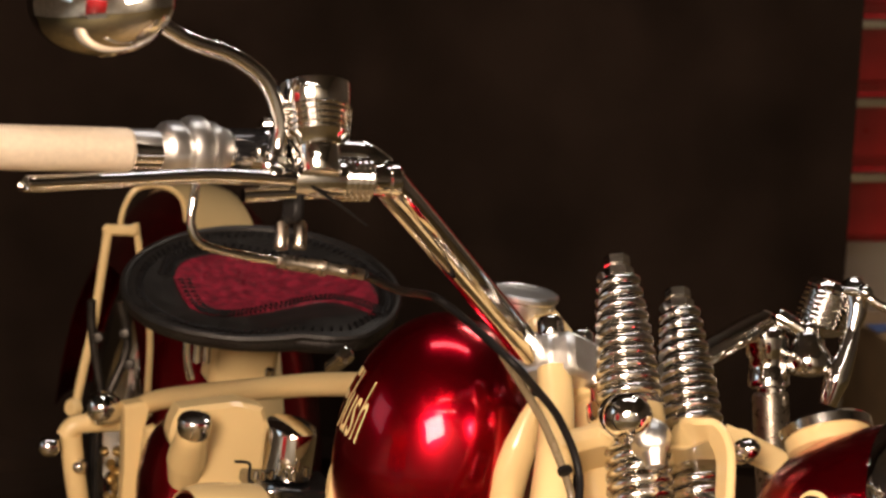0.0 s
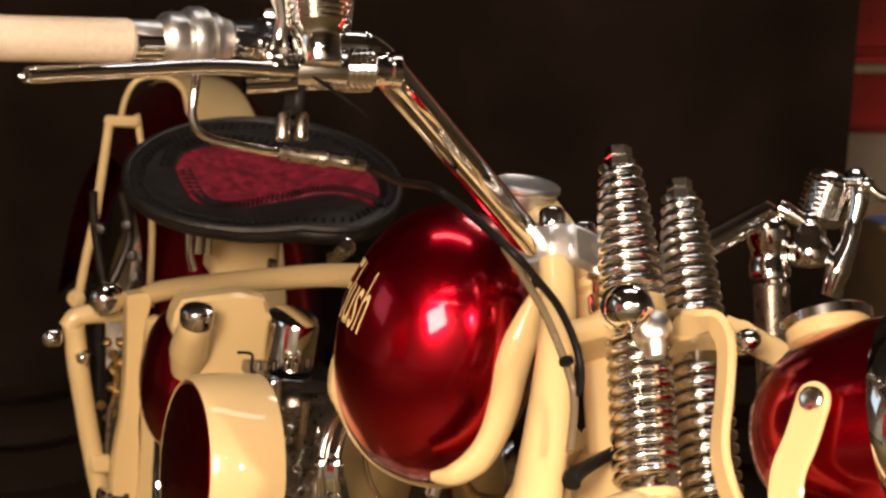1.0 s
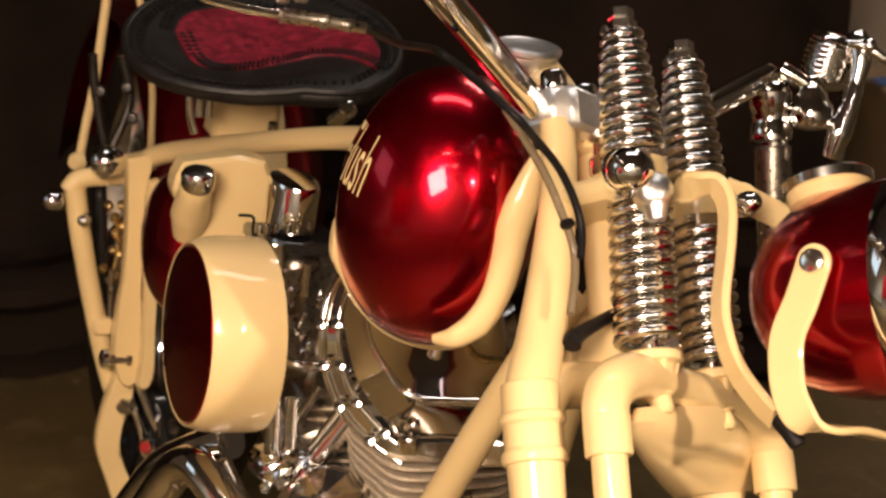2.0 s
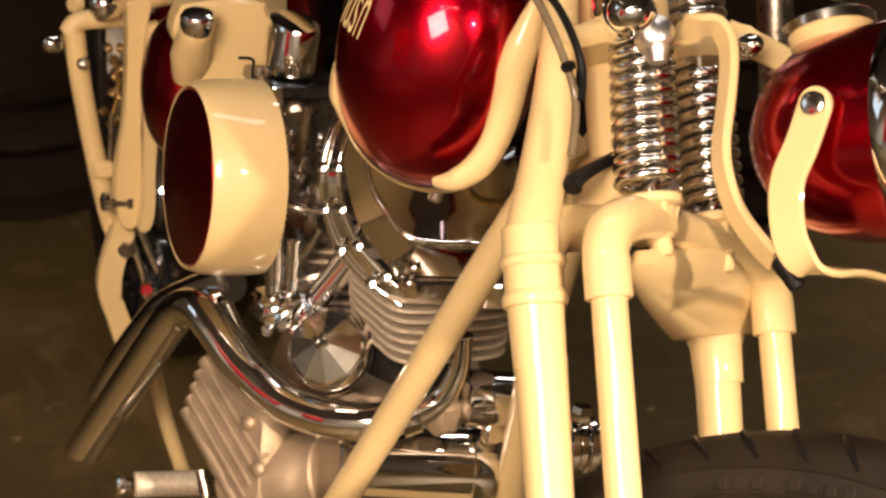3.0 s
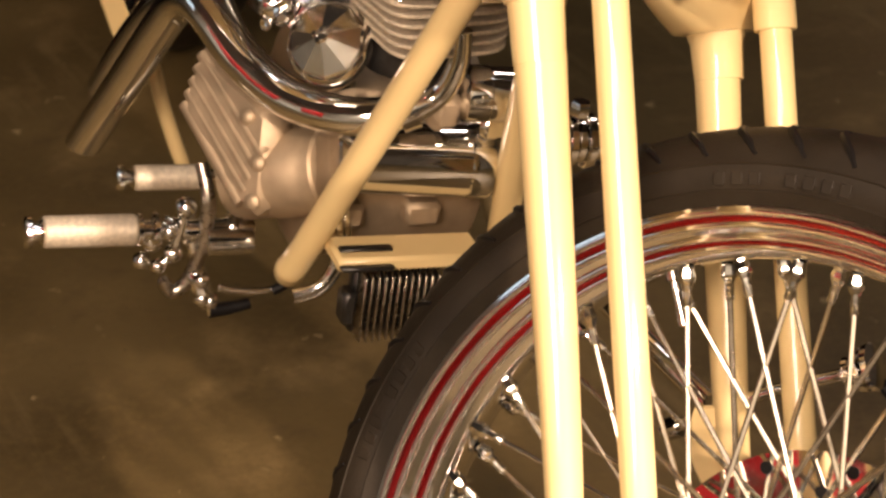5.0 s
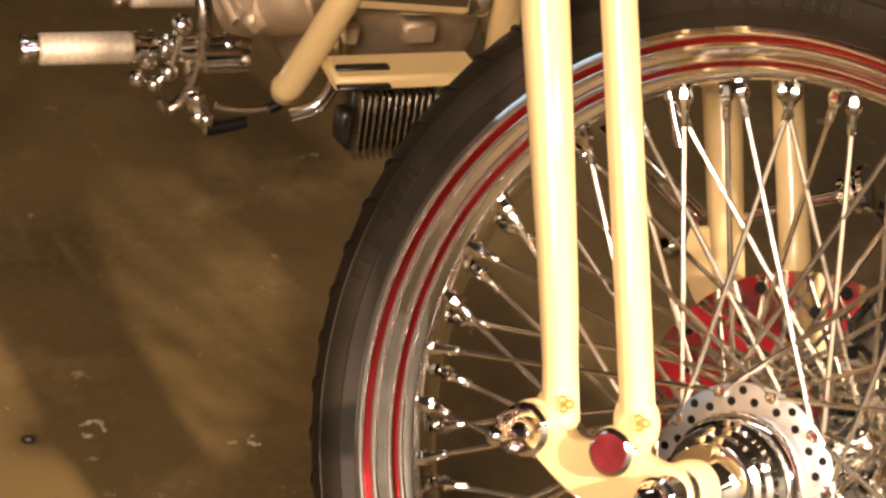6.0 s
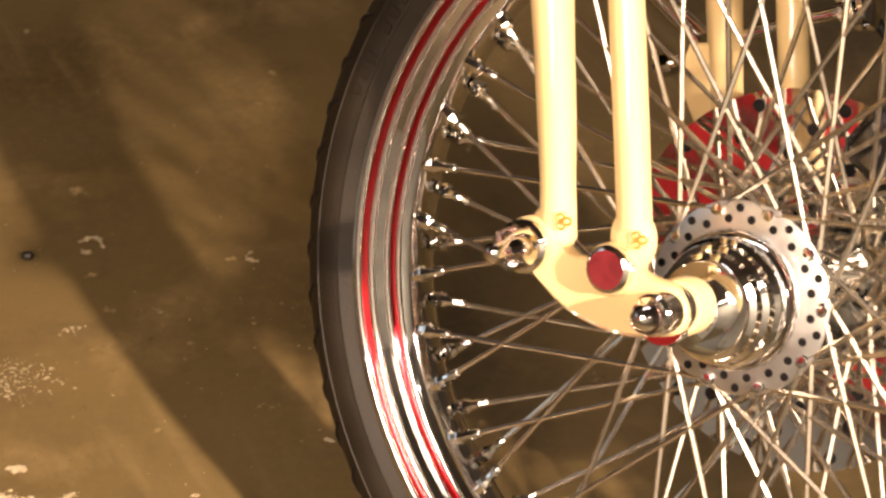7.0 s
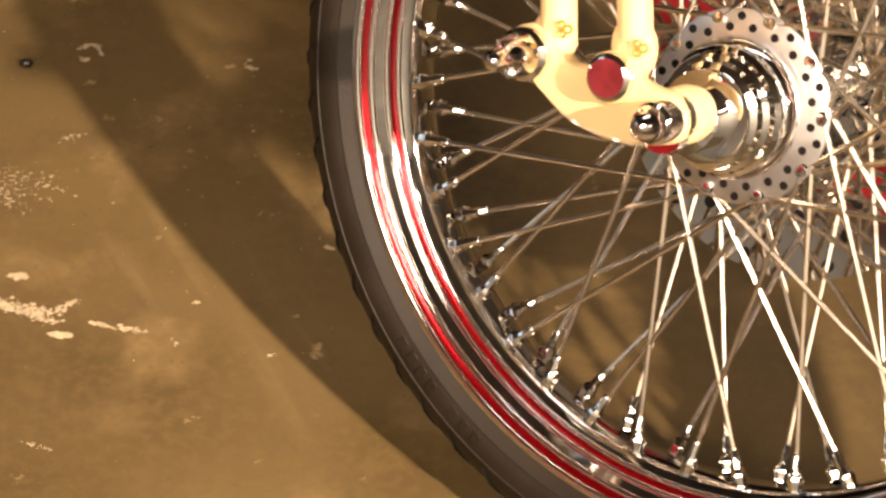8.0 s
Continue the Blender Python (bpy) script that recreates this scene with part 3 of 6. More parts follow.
for s in (-1, 1):
    p = (-0.016, -0.0450 if s < 0 else 0.0395)
    fork_part("lower_spring", helix(0.0184, 0.0180, 0.485, 0.584, 10.8, 0.0037, p, 0.008 if s < 0 else 0.0), STEEL, front_fork, "chrome coil spring")
    fork_part("upper_spring", helix(0.0184, 0.0105, 0.610, 0.700, 10.6, 0.0036, p), STEEL, front_fork, "tapered chrome coil spring")
    bm = B()
    lathe(bm, [(0.006, 0.47), (0.006, 0.708)], at((p[0], p[1], 0)), 12)
    hexnut(bm, at((p[0], p[1], 0.6985)), 0.0105, 0.007)
    hexnut(bm, at((p[0], p[1], 0.7060)), 0.0088, 0.008)
    fork_part("spring_rod", bm, STEEL, front_fork, "chrome spring rod with hex nuts")
    bm = B()
    lathe(bm, [(0.0205, 0.586), (0.0215, 0.588), (0.0215, 0.606), (0.0205, 0.608)], at((p[0], p[1], 0)), 28)
    fork_part("spring_perch", bm, CREAM, front_fork)
bm = B()
ball(bm, (0.006, -0.092, 0.588), (0.0155, 0.0150, 0.0150), seg=32, rings=18)
lathe(bm, [(0.0160, -0.003), (0.0172, -0.002), (0.0172, 0.002), (0.0160, 0.003)], at((0.000, -0.084, 0.590), (0.6, -0.7, 0.2)), 28)
fork_part("spring_cap", bm, CHROME, front_fork, "chrome domed spring clamp")
bm = B()
lathe(bm, [(0.0105, -0.016), (0.0118, -0.012), (0.0124, -0.003), (0.0118, 0.001), (0.0085, 0.0045), (0, 0.0060)], at((0.014, -0.077, 0.577), (0.62, -0.72, 0.15)), 32)
tube(bm, [(0.012, -0.074, 0.570), (0.012, -0.074, 0.558)], [0.009, 0.006], 16, 2)
fork_part("spring_clamp_end", bm, FLANGE, front_fork, "pale polished clamp end")

# rockers, pivots and axle nuts
for s in (-1, 1):
    y = s * 0.117
    bm = B()
    arm = smooth_path([(x, z, 0) for x, z in ((-0.0960, 0.0440), (-0.0880, 0.0300), (-0.0660, 0.0075), (-0.0440, -0.0040), (-0.0235, -0.0090), (-0.0060, -0.0095), (0.0130, -0.0070), (0.0190, 0.0060), (0.0120, 0.0200), (-0.0060, 0.0270), (-0.0250, 0.0400), (-0.0450, 0.0370), (-0.0620, 0.0420), (-0.0760, 0.0600), (-0.0920, 0.0580), (-0.0960, 0.0440))], 4)[:-1]
    plate(bm, pose(0, y, 0, 90), [(p.x, p.y) for p in arm[::-1]], 0.013, 0.003)
    lathe(bm, [(0.0150, -0.012), (0.0165, -0.010), (0.0165, 0.008), (0.0150, 0.010)], pose(-0.085, y, 0.046, 90), 28)
    lathe(bm, [(0.0150, -0.010), (0.0160, -0.008), (0.0160, 0.010), (0.0148, 0.012)], pose(-0.028, y, 0.031, 90), 28)
    lathe(bm, [(0.0150, -0.014), (0.0172, -0.012), (0.0178, -0.008), (0.0178, 0.003), (0.0165, 0.006)], pose(0.005, y + 0.016, 0.006, 90), 32)
    rocker = fork_part("rocker", bm, CREAM, front_fork)
    bm = B()
    lathe(bm, [(0.0140, 0), (0.0150, 0.002), (0.0150, 0.010), (0.0128, 0.013), (0.0128, 0.033), (0.0110, 0.035), (0.0108, 0.039), (0.0085, 0.045), (0.0045, 0.0495), (0.0, 0.051)], pose(0.005, y + 0.012, 0.006, 90), 28)
    fork_part("axle_nut", bm, CHROME, front_fork, "chrome acorn axle nut")
    bm = B()
    lathe(bm, [(0.0155, 0), (0.0165, 0.002), (0.0165, 0.009), (0.0138, 0.011), (0.0134, 0.022), (0.0100, 0.029), (0.0062, 0.037), (0.0058, 0.043), (0.0030, 0.046), (0.0, 0.0465)], pose(-0.084, y - 0.008, 0.045, 90), 24)
    fork_part("pivot_nut", bm, CHROME, front_fork, "chrome domed pivot nut")
    bm = B()
    lathe(bm, [(0.0140, 0), (0.0145, 0.001), (0.0145, 0.008), (0.0125, 0.0095), (0.0, 0.010)], pose(-0.025, y - 0.010, 0.032, 90), 24)
    fork_part("pivot_cap", bm, CHROME, front_fork, "chrome pivot bolt cap")
    fork_part("cap_face", lathe(B(), [(0.0118, 0), (0.0118, 0.0012), (0, 0.0016)], pose(-0.025, y - 0.0195, 0.032, 90), 20), CAPRED, front_fork, "red enamel cap face")

for s in (-1, 1):
    for q in ((-0.0590, 0.0814), (-0.0080, 0.0705)):
        bm = B()
        for a in (0, 120, 240):
            lathe(bm, [(0.0012, 0.0004), (0.0020, 0.0014), (0.0029, 0.0014), (0.0031, 0)], pose(q[0] + 0.0030 * math.cos(radians(a)), s * 0.113 - 0.0122, q[1] - 0.022 + 0.0030 * math.sin(radians(a)), 90), 12, closed=True)
        fork_part("trefoil_badge", bm, GOLDPAINT, front_fork, "small brass trefoil mark")
fork_part("crown", block(B(), pose(-0.062, 0.010, 0.495), (0.046, 0.090, 0.050), 0.010), CREAM, front_fork)


def gusset():
    """The forged web that spreads from the far leg up to the steering stem."""
    bm = B()
    rows = []
    for y0, z0, y1, z1, xc, hx in [(0.0637, 0.4084, 0.1513, 0.4166, -0.0580, 0.0205), (0.0564, 0.4094, 0.1555, 0.4209, -0.0570, 0.0205), (0.0259, 0.4123, 0.1478, 0.4256, -0.0500, 0.0180), (-0.0143, 0.4178, 0.1325, 0.4314, -0.0400, 0.0150), (-0.0482, 0.4235, 0.1156, 0.4380, -0.0300, 0.0120), (-0.0694, 0.4288, 0.1010, 0.4449, -0.0220, 0.0100), (-0.0755, 0.4345, 0.0908, 0.4548, -0.0180, 0.0100), (-0.0674, 0.4444, 0.0798, 0.4632, -0.0180, 0.0100)]:
        ring40 = []
        for j in range(40):
            a = 2 * math.pi * j / 40
            u = 0.5 + 0.5 * math.sin(a)
            ring40.append(bm.verts.new((xc + hx * math.copysign(abs(math.cos(a)) ** 0.8, math.cos(a)), y0 + (y1 - y0) * u, z0 + (z1 - z0) * u)))
        rows.append(ring40)
    for a, b in zip(rows, rows[1:]):
        for j in range(40):
            bm.faces.new((a[j], a[(j + 1) % 40], b[(j + 1) % 40], b[j]))
    bm.faces.new(rows[0][::-1])
    bm.faces.new(rows[-1])
    tube(bm, [(-0.064, -0.004, 0.478), (-0.064, -0.045, 0.470), (-0.064, -0.090, 0.462), (-0.064, -0.113, 0.440)], [0.014, 0.015, 0.016, 0.017], 20, 6)
    return bm


fork_part("crown_arm", gusset(), CREAM, front_fork)

# far-side brake rod and cap
bm = B()
tube(bm, [(-0.125, 0.118, 0.142), (-0.082, 0.118, 0.152), (-0.043, 0.118, 0.164), (0.024, 0.118, 0.175)], 0.0045, 12, 4)
lathe(bm, [(0.008, 0), (0.008, 0.012)], at((-0.122, 0.118, 0.142), (1, 0, 0.2)), 8)
lathe(bm, [(0.007, 0), (0.007, 0.014)], at((-0.022, 0.118, 0.167), (1, 0, 0.2)), 6)
for k, r in ((0.022, 0.012), (0.030, 0.015), (0.038, 0.0165)):
    lathe(bm, [(r - 0.002, 0), (r, 0.001), (r, 0.005), (r - 0.002, 0.006)], at((k - 0.004, 0.118, 0.1735 + (k - 0.022) * 0.2), (1, 0, 0.2)), 24)
fork_part("brake_link", bm, CHROME, front_fork, "chrome brake torque link with ringed end")
fork_part("caliper_bracket", plate(B(), pose(-0.070, 0.108, 0.118, 90), [(-0.020, 0.040), (0.006, 0.040), (0.012, 0.010), (0.004, -0.030), (-0.010, -0.034), (-0.024, -0.004), (-0.030, 0.020)], 0.010, 0.002), CREAM, front_fork)
fork_part("brake_caliper", block(B(), pose(0.085, 0.075, 0.075, 0, -45), (0.05, 0.05, 0.085), 0.008), GLOSSBLACK, front_fork, "dark brake caliper")
fork_part("brake_hose", tube(B(), [(0.035, 0.125, 0.172), (0.05, 0.125, 0.15), (0.07, 0.11, 0.12)], 0.004, 10, 6), BLACK, front_fork, "black rubber hose")
fork_part("stand_bar", tube(B(), [(-0.16, 0.113, 0.235), (-0.085, 0.113, 0.160)], 0.008, 14, 2), CHROME, front_fork, "chrome tube behind the wheel")

# ---------------------------------------------------------------- handlebar and controls
R2 = Vector((-0.158, -0.480, 0.6905))
L1, L2 = Vector((-0.0406, 0.2332, 0.7348)), Vector((-0.0590, 0.2630, 0.6300))
bm = B()
tube(bm, [(-0.080, 0.0, 0.652), (-0.081, -0.040, 0.654), (-0.074, -0.085, 0.664), (-0.044, -0.252, 0.698), (-0.046, -0.283, 0.7125), (-0.056, -0.300, 0.7148), (-0.093, -0.357, 0.7085), R2], 0.0105, 20, 8)
tube(bm, [(-0.080, 0.0, 0.652), (-0.081, 0.040, 0.654), (-0.074, 0.085, 0.668), (-0.045, 0.213, 0.736), L1 + Vector((0, 0, 0.006)), L1 + (L2 - L1) * 0.3, L2], 0.0105, 20, 8)
handlebar = fork_part("handlebar", bm, CHROME, bike, "polished chrome handlebar")
dR = (Vector((-0.154, -0.4748, 0.6907)) - Vector((-0.093, -0.3573, 0.7085))).normalized()
GR = Vector((-0.1172, -0.4013, 0.7036))


def grip_profile(r, length):
    prof = [(r * 0.92, 0), (r, 0.002)]
    n = int(length / 0.0030)
    for i in range(n):
        z = 0.003 + i * (length - 0.006) / n
        prof += [(r, z), (r - 0.0003, z + 0.0012)]
    return prof + [(r, length - 0.002), (r * 0.92, length)]


fork_part("grip", lathe(B(), grip_profile(0.0126, 0.118), at(GR + dR * 0.008 - Vector((0, 0, 0.0012)), dR), 36), KNURL, handlebar, "pale knurled aluminium grip")
fork_part("grip", lathe(B(), grip_profile(0.0140, 0.110), at((-0.0482, 0.2442, 0.6936), (-0.0049, 0.0058, -0.0248)), 36), NICKEL, handlebar, "dull knurled metal grip")
bm = B()
lathe(bm, [(0.0100, -0.009), (0.0108, -0.008), (0.0110, 0.008), (0.0128, 0.010), (0.0152, 0.0125), (0.0160, 0.016), (0.0160, 0.0215), (0.0135, 0.0225), (0.0135, 0.0245), (0.0178, 0.0255), (0.0190, 0.028), (0.0190, 0.034), (0.0178, 0.0365), (0.0140, 0.0372), (0.0140, 0.0385), (0.0158, 0.0395), (0.0158, 0.043), (0.0140, 0.045), (0.0122, 0.051)], at(GR, -dR), 40)
fork_part("throttle_collar", bm, FLANGE, handlebar, "stepped chrome throttle collar")
bm = B()
lathe(bm, [(0.0128, 0.052), (0.0128, 0.072)], at(GR, -dR), 30)
fork_part("switch_band", bm, GLOSSBLACK, handlebar, "glossy black switch band")
bm = B()
lathe(bm, [(0.0135, 0.072), (0.0142, 0.074), (0.0142, 0.088), (0.0128, 0.090)], at(GR, -dR), 30)
hexnut(bm, at(GR - dR * 0.080 + Vector((0, 0, 0.014)), (0, 0, 1)), 0.006, 0.006)
block(bm, at(GR - dR * 0.083 + Vector((0.006, -0.004, -0.012)), dR), (0.018, 0.022, 0.030), 0.003)
perch = fork_part("lever_perch", bm, CHROME, handlebar, "chrome lever perch")
# master cylinder with its ribbed cup
bm = B()
mc0, mc1 = Vector((-0.0655, -0.334, 0.6918)), Vector((-0.0286, -0.2795, 0.6976))
dm = (mc1 - mc0).normalized()
prof = [(0.0108, 0.0), (0.0115, 0.001), (0.0115, 0.030)]
for i in range(5):
    z = 0.031 + i * 0.0036
    prof += [(0.0125, z), (0.0128, z + 0.0012), (0.0112, z + 0.0024)]
prof += [(0.0098, 0.050), (0.0098, 0.058), (0.0108, 0.059), (0.0108, 0.064), (0.0090, 0.066)]
lathe(bm, prof, at(mc0, dm), 32)
ribs = [(0.0065, -0.036), (0.0135, -0.034), (0.0155, -0.030)]
for i in range(5):
    z = -0.028 + i * 0.0036
    r = 0.0185 + 0.0005 * i
    ribs += [(r, z), (r + 0.0007, z + 0.0010), (r, z + 0.0020), (r - 0.0014, z + 0.0028)]
ribs += [(0.0200, -0.009), (0.0212, 0.001), (0.0212, 0.0025), (0.0195, 0.0032), (0.0185, 0.0024), (0.0, 0.0022)]
lathe(bm, ribs, at((-0.0466, -0.3335, 0.7395), (0.02, -0.06, 1)), 40)
lathe(bm, [(0.0115, -0.050), (0.0125, -0.048), (0.0125, -0.034), (0.010, -0.032)], at((-0.0466, -0.3335, 0.7395), (0.02, -0.06, 1)), 28)
fork_part("master_cylinder", bm, CHROME, handlebar, "chrome master cylinder with ribbed reservoir cup")
fork_part("brake_lever", tube(B(), [(-0.0600, -0.3410, 0.6872), (-0.083, -0.3806, 0.6838), (-0.1044, -0.4176, 0.6762), (-0.1197, -0.446, 0.6700), (-0.1327, -0.4721, 0.6640), (-0.1345, -0.476, 0.6632)], [0.0046, 0.0044, 0.0042, 0.0040, 0.0044, 0.0040], 16, 8, flat=1.2), CHROME, handlebar, "long chrome brake lever")
bm = B()
tube(bm, [(-0.0801, -0.3596, 0.6775), (-0.0636, -0.3341, 0.6825)], 0.0042, 12, 2)
bead(bm, at((-0.0640, -0.350, 0.688), (0, -0.3, 1)), 0.006, 0.006)
fork_part("lever_pivot", bm, CHROME, handlebar, "chrome lever pivot bracket")
mirror = fork_part("mirror", tube(B(), [(-0.0658, -0.3446, 0.7000), (-0.0650, -0.345, 0.708), (-0.0595, -0.349, 0.7204), (-0.058, -0.3638, 0.7393), (-0.0643, -0.3858, 0.7498), (-0.0746, -0.41, 0.7532), (-0.0809, -0.431, 0.7601), (-0.0839, -0.446, 0.7673)], 0.0050, 16, 8), CHROME, handlebar, "chrome rear-view mirror on a curved stalk")
fork_part("mirror_shell", ball(B(), (-0.0915, -0.4640, 0.7615), (0.050, 0.026, 0.030), frame_of((0.35, -0.1, 1), (0, 1, 0)).to_4x4().to_3x3(), 40, 22), CHROME, handlebar, "domed chrome mirror back")
# brake line
fork_part("brake_pipe", tube(B(), [(-0.1020, -0.3735, 0.6860), (-0.1045, -0.3735, 0.676), (-0.109, -0.3706, 0.6639), (-0.1085, -0.3631, 0.6557), (-0.1021, -0.3486, 0.6531), (-0.0875, -0.3209, 0.6512)], 0.0026, 12, 8), CHROME, handlebar, "bent chrome brake pipe")
bm = B()
c0, c1, c2 = Vector((-0.0875, -0.3209, 0.6512)), Vector((-0.0727, -0.295, 0.6501)), Vector((-0.0601, -0.2737, 0.6485))
lathe(bm, [(0.003, 0), (0.0042, 0.001), (0.0042, 0.026), (0.0050, 0.027), (0.0050, 0.030)], at(c0, c1 - c0), 12)
lathe(bm, [(0.0034, 0), (0.0034, 0.010), (0.0042, 0.011), (0.0042, 0.015), (0.0034, 0.016), (0.0034, 0.024)], at(c1, c2 - c1), 12)
fork_part("pipe_union", bm, NICKEL, handlebar, "dull nickel brake pipe union")
fork_part("brake_hose", tube(B(), [c2, (-0.070, -0.225, 0.655), (-0.075, -0.170, 0.664)] + [(-0.0200, -0.1863, 0.6092), (-0.0200, -0.1592, 0.5979), (-0.0200, -0.1347, 0.5856), (-0.0200, -0.1186, 0.5674), (-0.0200, -0.1130, 0.5504), (-0.0200, -0.1172, 0.5324)], 0.0026, 12, 8), BLACK, handlebar, "black rubber brake hose")
fork_part("clear_hose", tube(B(), [(-0.0300, -0.1760, 0.6159), (-0.0300, -0.1556, 0.6011), (-0.0300, -0.1351, 0.5841), (-0.0300, -0.1182, 0.5624), (-0.0300, -0.1076, 0.5427), (-0.0300, -0.1083, 0.5246), (-0.0300, -0.1176, 0.4987)], 0.0026, 12, 8), HOSE, handlebar, "pale translucent cable sleeve")
fork_part("cable_band", lathe(B(), [(0.0040, 0), (0.0048, 0.0005), (0.0048, 0.003), (0.0040, 0.0035)], at((-0.0280, -0.1170, 0.5568), (0.3, -0.1, -0.8)), 12), BLACK, handlebar, "black cable tie")
fork_part("cable_tie", tube(B(), [(-0.0640, -0.352, 0.695), (-0.0624, -0.3490, 0.6925), (-0.0569, -0.3373, 0.6886), (-0.0491, -0.3164, 0.679), (-0.0414, -0.2952, 0.6676)], [0.0022, 0.0026, 0.0018, 0.0010, 0.0006], 8, 6), BLACK, handlebar, "loose black plastic cable tie")
bm = B()
block(bm, at((-0.0690, -0.3280, 0.6775), (0.15, 0, 1)), (0.008, 0.014, 0.020), 0.003)
fork_part("switch_plug", bm, BLACK, handlebar, "black brake-light switch plug")
bm = B()
for p in ((-0.0790, -0.3280, 0.6540), (-0.0730, -0.3185, 0.6555)):
    lathe(bm, [(0.0036, 0), (0.0042, 0.001), (0.0038, 0.014), (0.0030, 0.016)], at(p, (0.12, 0, 1)), 12)
fork_part("plug_barrel", bm, NICKEL, handlebar, "bare metal plug barrels")
bm = B()
block(bm, pose(-0.058, 0, 0.653), (0.022, 0.118, 0.030), 0.004)
for y in (-0.050, 0.050):
    block(bm, pose(-0.078, y, 0.656), (0.040, 0.022, 0.034), 0.006)
fork_part("bar_clamp", bm, FLANGE, handlebar, "polished bar clamp plate")
for y in (-0.052, -0.012, 0.052):
    bm = lathe(B(), [(0.0085, 0), (0.0090, 0.001), (0.0090, 0.011), (0.0075, 0.013), (0.0045, 0.0135), (0.0045, 0.009), (0, 0.009)], at((-0.066, y, 0.668)), 20)
    fork_part("clamp_bolt", bm, CHROME, handlebar, "chrome socket-head clamp bolt")
fork_part("riser_post", lathe(B(), [(0.0125, 0), (0.014, 0.002), (0.014, 0.012), (0.011, 0.014), (0.011, 0.022), (0.014, 0.024), (0.014, 0.036), (0.0125, 0.038)], at((-0.048, -0.018, 0.612)), 28), STEEL, handlebar, "bronze-toned ringed riser post")
# clutch side
bm = B()
cup0, cup1 = Vector((-0.0112, 0.2660, 0.7428)), Vector((0.0079, 0.2622, 0.7741))
ribs2 = [(0.0090, -0.006), (0.0150, -0.003), (0.0190, 0.0)]
for i in range(7):
    z = 0.001 + i * 0.0042
    ribs2 += [(0.0208, z), (0.0216, z + 0.0012), (0.0208, z + 0.0024), (0.0192, z + 0.0033)]
ribs2 += [(0.0196, 0.031), (0.0180, 0.0345), (0.0140, 0.0370), (0.0, 0.0380)]
lathe(bm, ribs2, at(cup0, cup1 - cup0), 40)
fork_part("clutch_cup", bm, CHROME, handlebar, "ribbed chrome clutch reservoir cup")
bm = B()
bowl0, bowl1 = Vector((-0.0123, 0.2468, 0.7313)), Vector((-0.0197, 0.2543, 0.7007))
lathe(bm, [(0.0070, -0.004), (0.0095, -0.002), (0.0120, 0.003), (0.0125, 0.008), (0.0150, 0.011), (0.0168, 0.015), (0.0172, 0.022), (0.0160, 0.027), (0.0125, 0.030), (0.0, 0.032)], at(bowl0, bowl1 - bowl0), 32)
ball(bm, (-0.0115, 0.2480, 0.7360), (0.0085, 0.0085, 0.0085), seg=20, rings=12)
fork_part("clutch_cylinder", bm, CHROME, handlebar, "turned chrome clutch cylinder")
bm = B()
tube(bm, [(-0.0294, 0.2332, 0.7481), (-0.0239, 0.2374, 0.7433), (-0.0145, 0.2450, 0.7337), (-0.0153, 0.2498, 0.7191), (-0.0187, 0.2533, 0.7048)], [0.0065, 0.0070, 0.0068, 0.0060, 0.0055], 14, 6)
block(bm, at((-0.040, 0.2360, 0.7290), (0.05, -0.25, 0.95)), (0.022, 0.026, 0.030), 0.007)
fork_part("clutch_perch", bm, CHROME, handlebar, "chrome clutch perch")
fork_part("clutch_lever", tube(B(), [(0.0225, 0.262, 0.7715), (0.0236, 0.262, 0.7640), (0.0242, 0.262, 0.7501), (0.0180, 0.262, 0.7330), (0.0100, 0.262, 0.7150), (-0.0006, 0.262, 0.6968), (-0.0104, 0.262, 0.6787)], [0.0075, 0.0100, 0.0085, 0.0060, 0.0075, 0.0100, 0.0060], 16, 6), CHROME, handlebar, "chrome clutch lever")
bm = B()
tube(bm, [(0.0200, 0.2520, 0.7610), (0.0329, 0.2560, 0.7567), (0.0449, 0.2651, 0.7446), (0.0700, 0.2800, 0.7420)], 0.0040, 12, 4)
ball(bm, (0.0340, 0.2565, 0.7570), (0.0065, 0.0065, 0.0065), seg=16, rings=10)
fork_part("mirror_stalk", bm, CHROME, handlebar, "chrome mirror stalk")
sl0, sl1 = Vector((-0.0406, 0.2332, 0.7348)), Vector((-0.0480, 0.2429, 0.6978))
fork_part("clutch_sleeve", lathe(B(), [(0.0145, 0), (0.0165, 0.002), (0.0165, 0.014), (0.0145, 0.017), (0.0145, 0.026), (0.0160, 0.028), (0.0160, 0.038), (0.0130, 0.040)], at(sl0, sl1 - sl0), 30), CHROME, handlebar, "stepped chrome sleeve")

# ---------------------------------------------------------------- headlight
hx = at((0.107, 0.0, 0.505), (1, 0, -0.08))
headlight = fork_part("headlight", lathe(B(), [(0, -0.066), (0.016, -0.0645), (0.032, -0.058), (0.046, -0.047), (0.057, -0.031), (0.0635, -0.013), (0.0668, 0.004), (0.0683, 0.022), (0.0688, 0.037), (0.066, 0.038)], hx, 64), RED, bike, "candy red headlight shell with chrome rim")
fork_part("bezel", lathe(B(), [(0.066, 0.035), (0.0715, 0.038), (0.0745, 0.045), (0.0735, 0.056), (0.066, 0.061), (0.062, 0.060)], hx, 64), CHROME, headlight, "chrome rim")
fork_part("lens", lathe(B(), [(0.0635, 0.057), (0.055, 0.063), (0.030, 0.069), (0, 0.071)], hx, 40), GLASS, headlight, "clear glass lens")
bm = B()
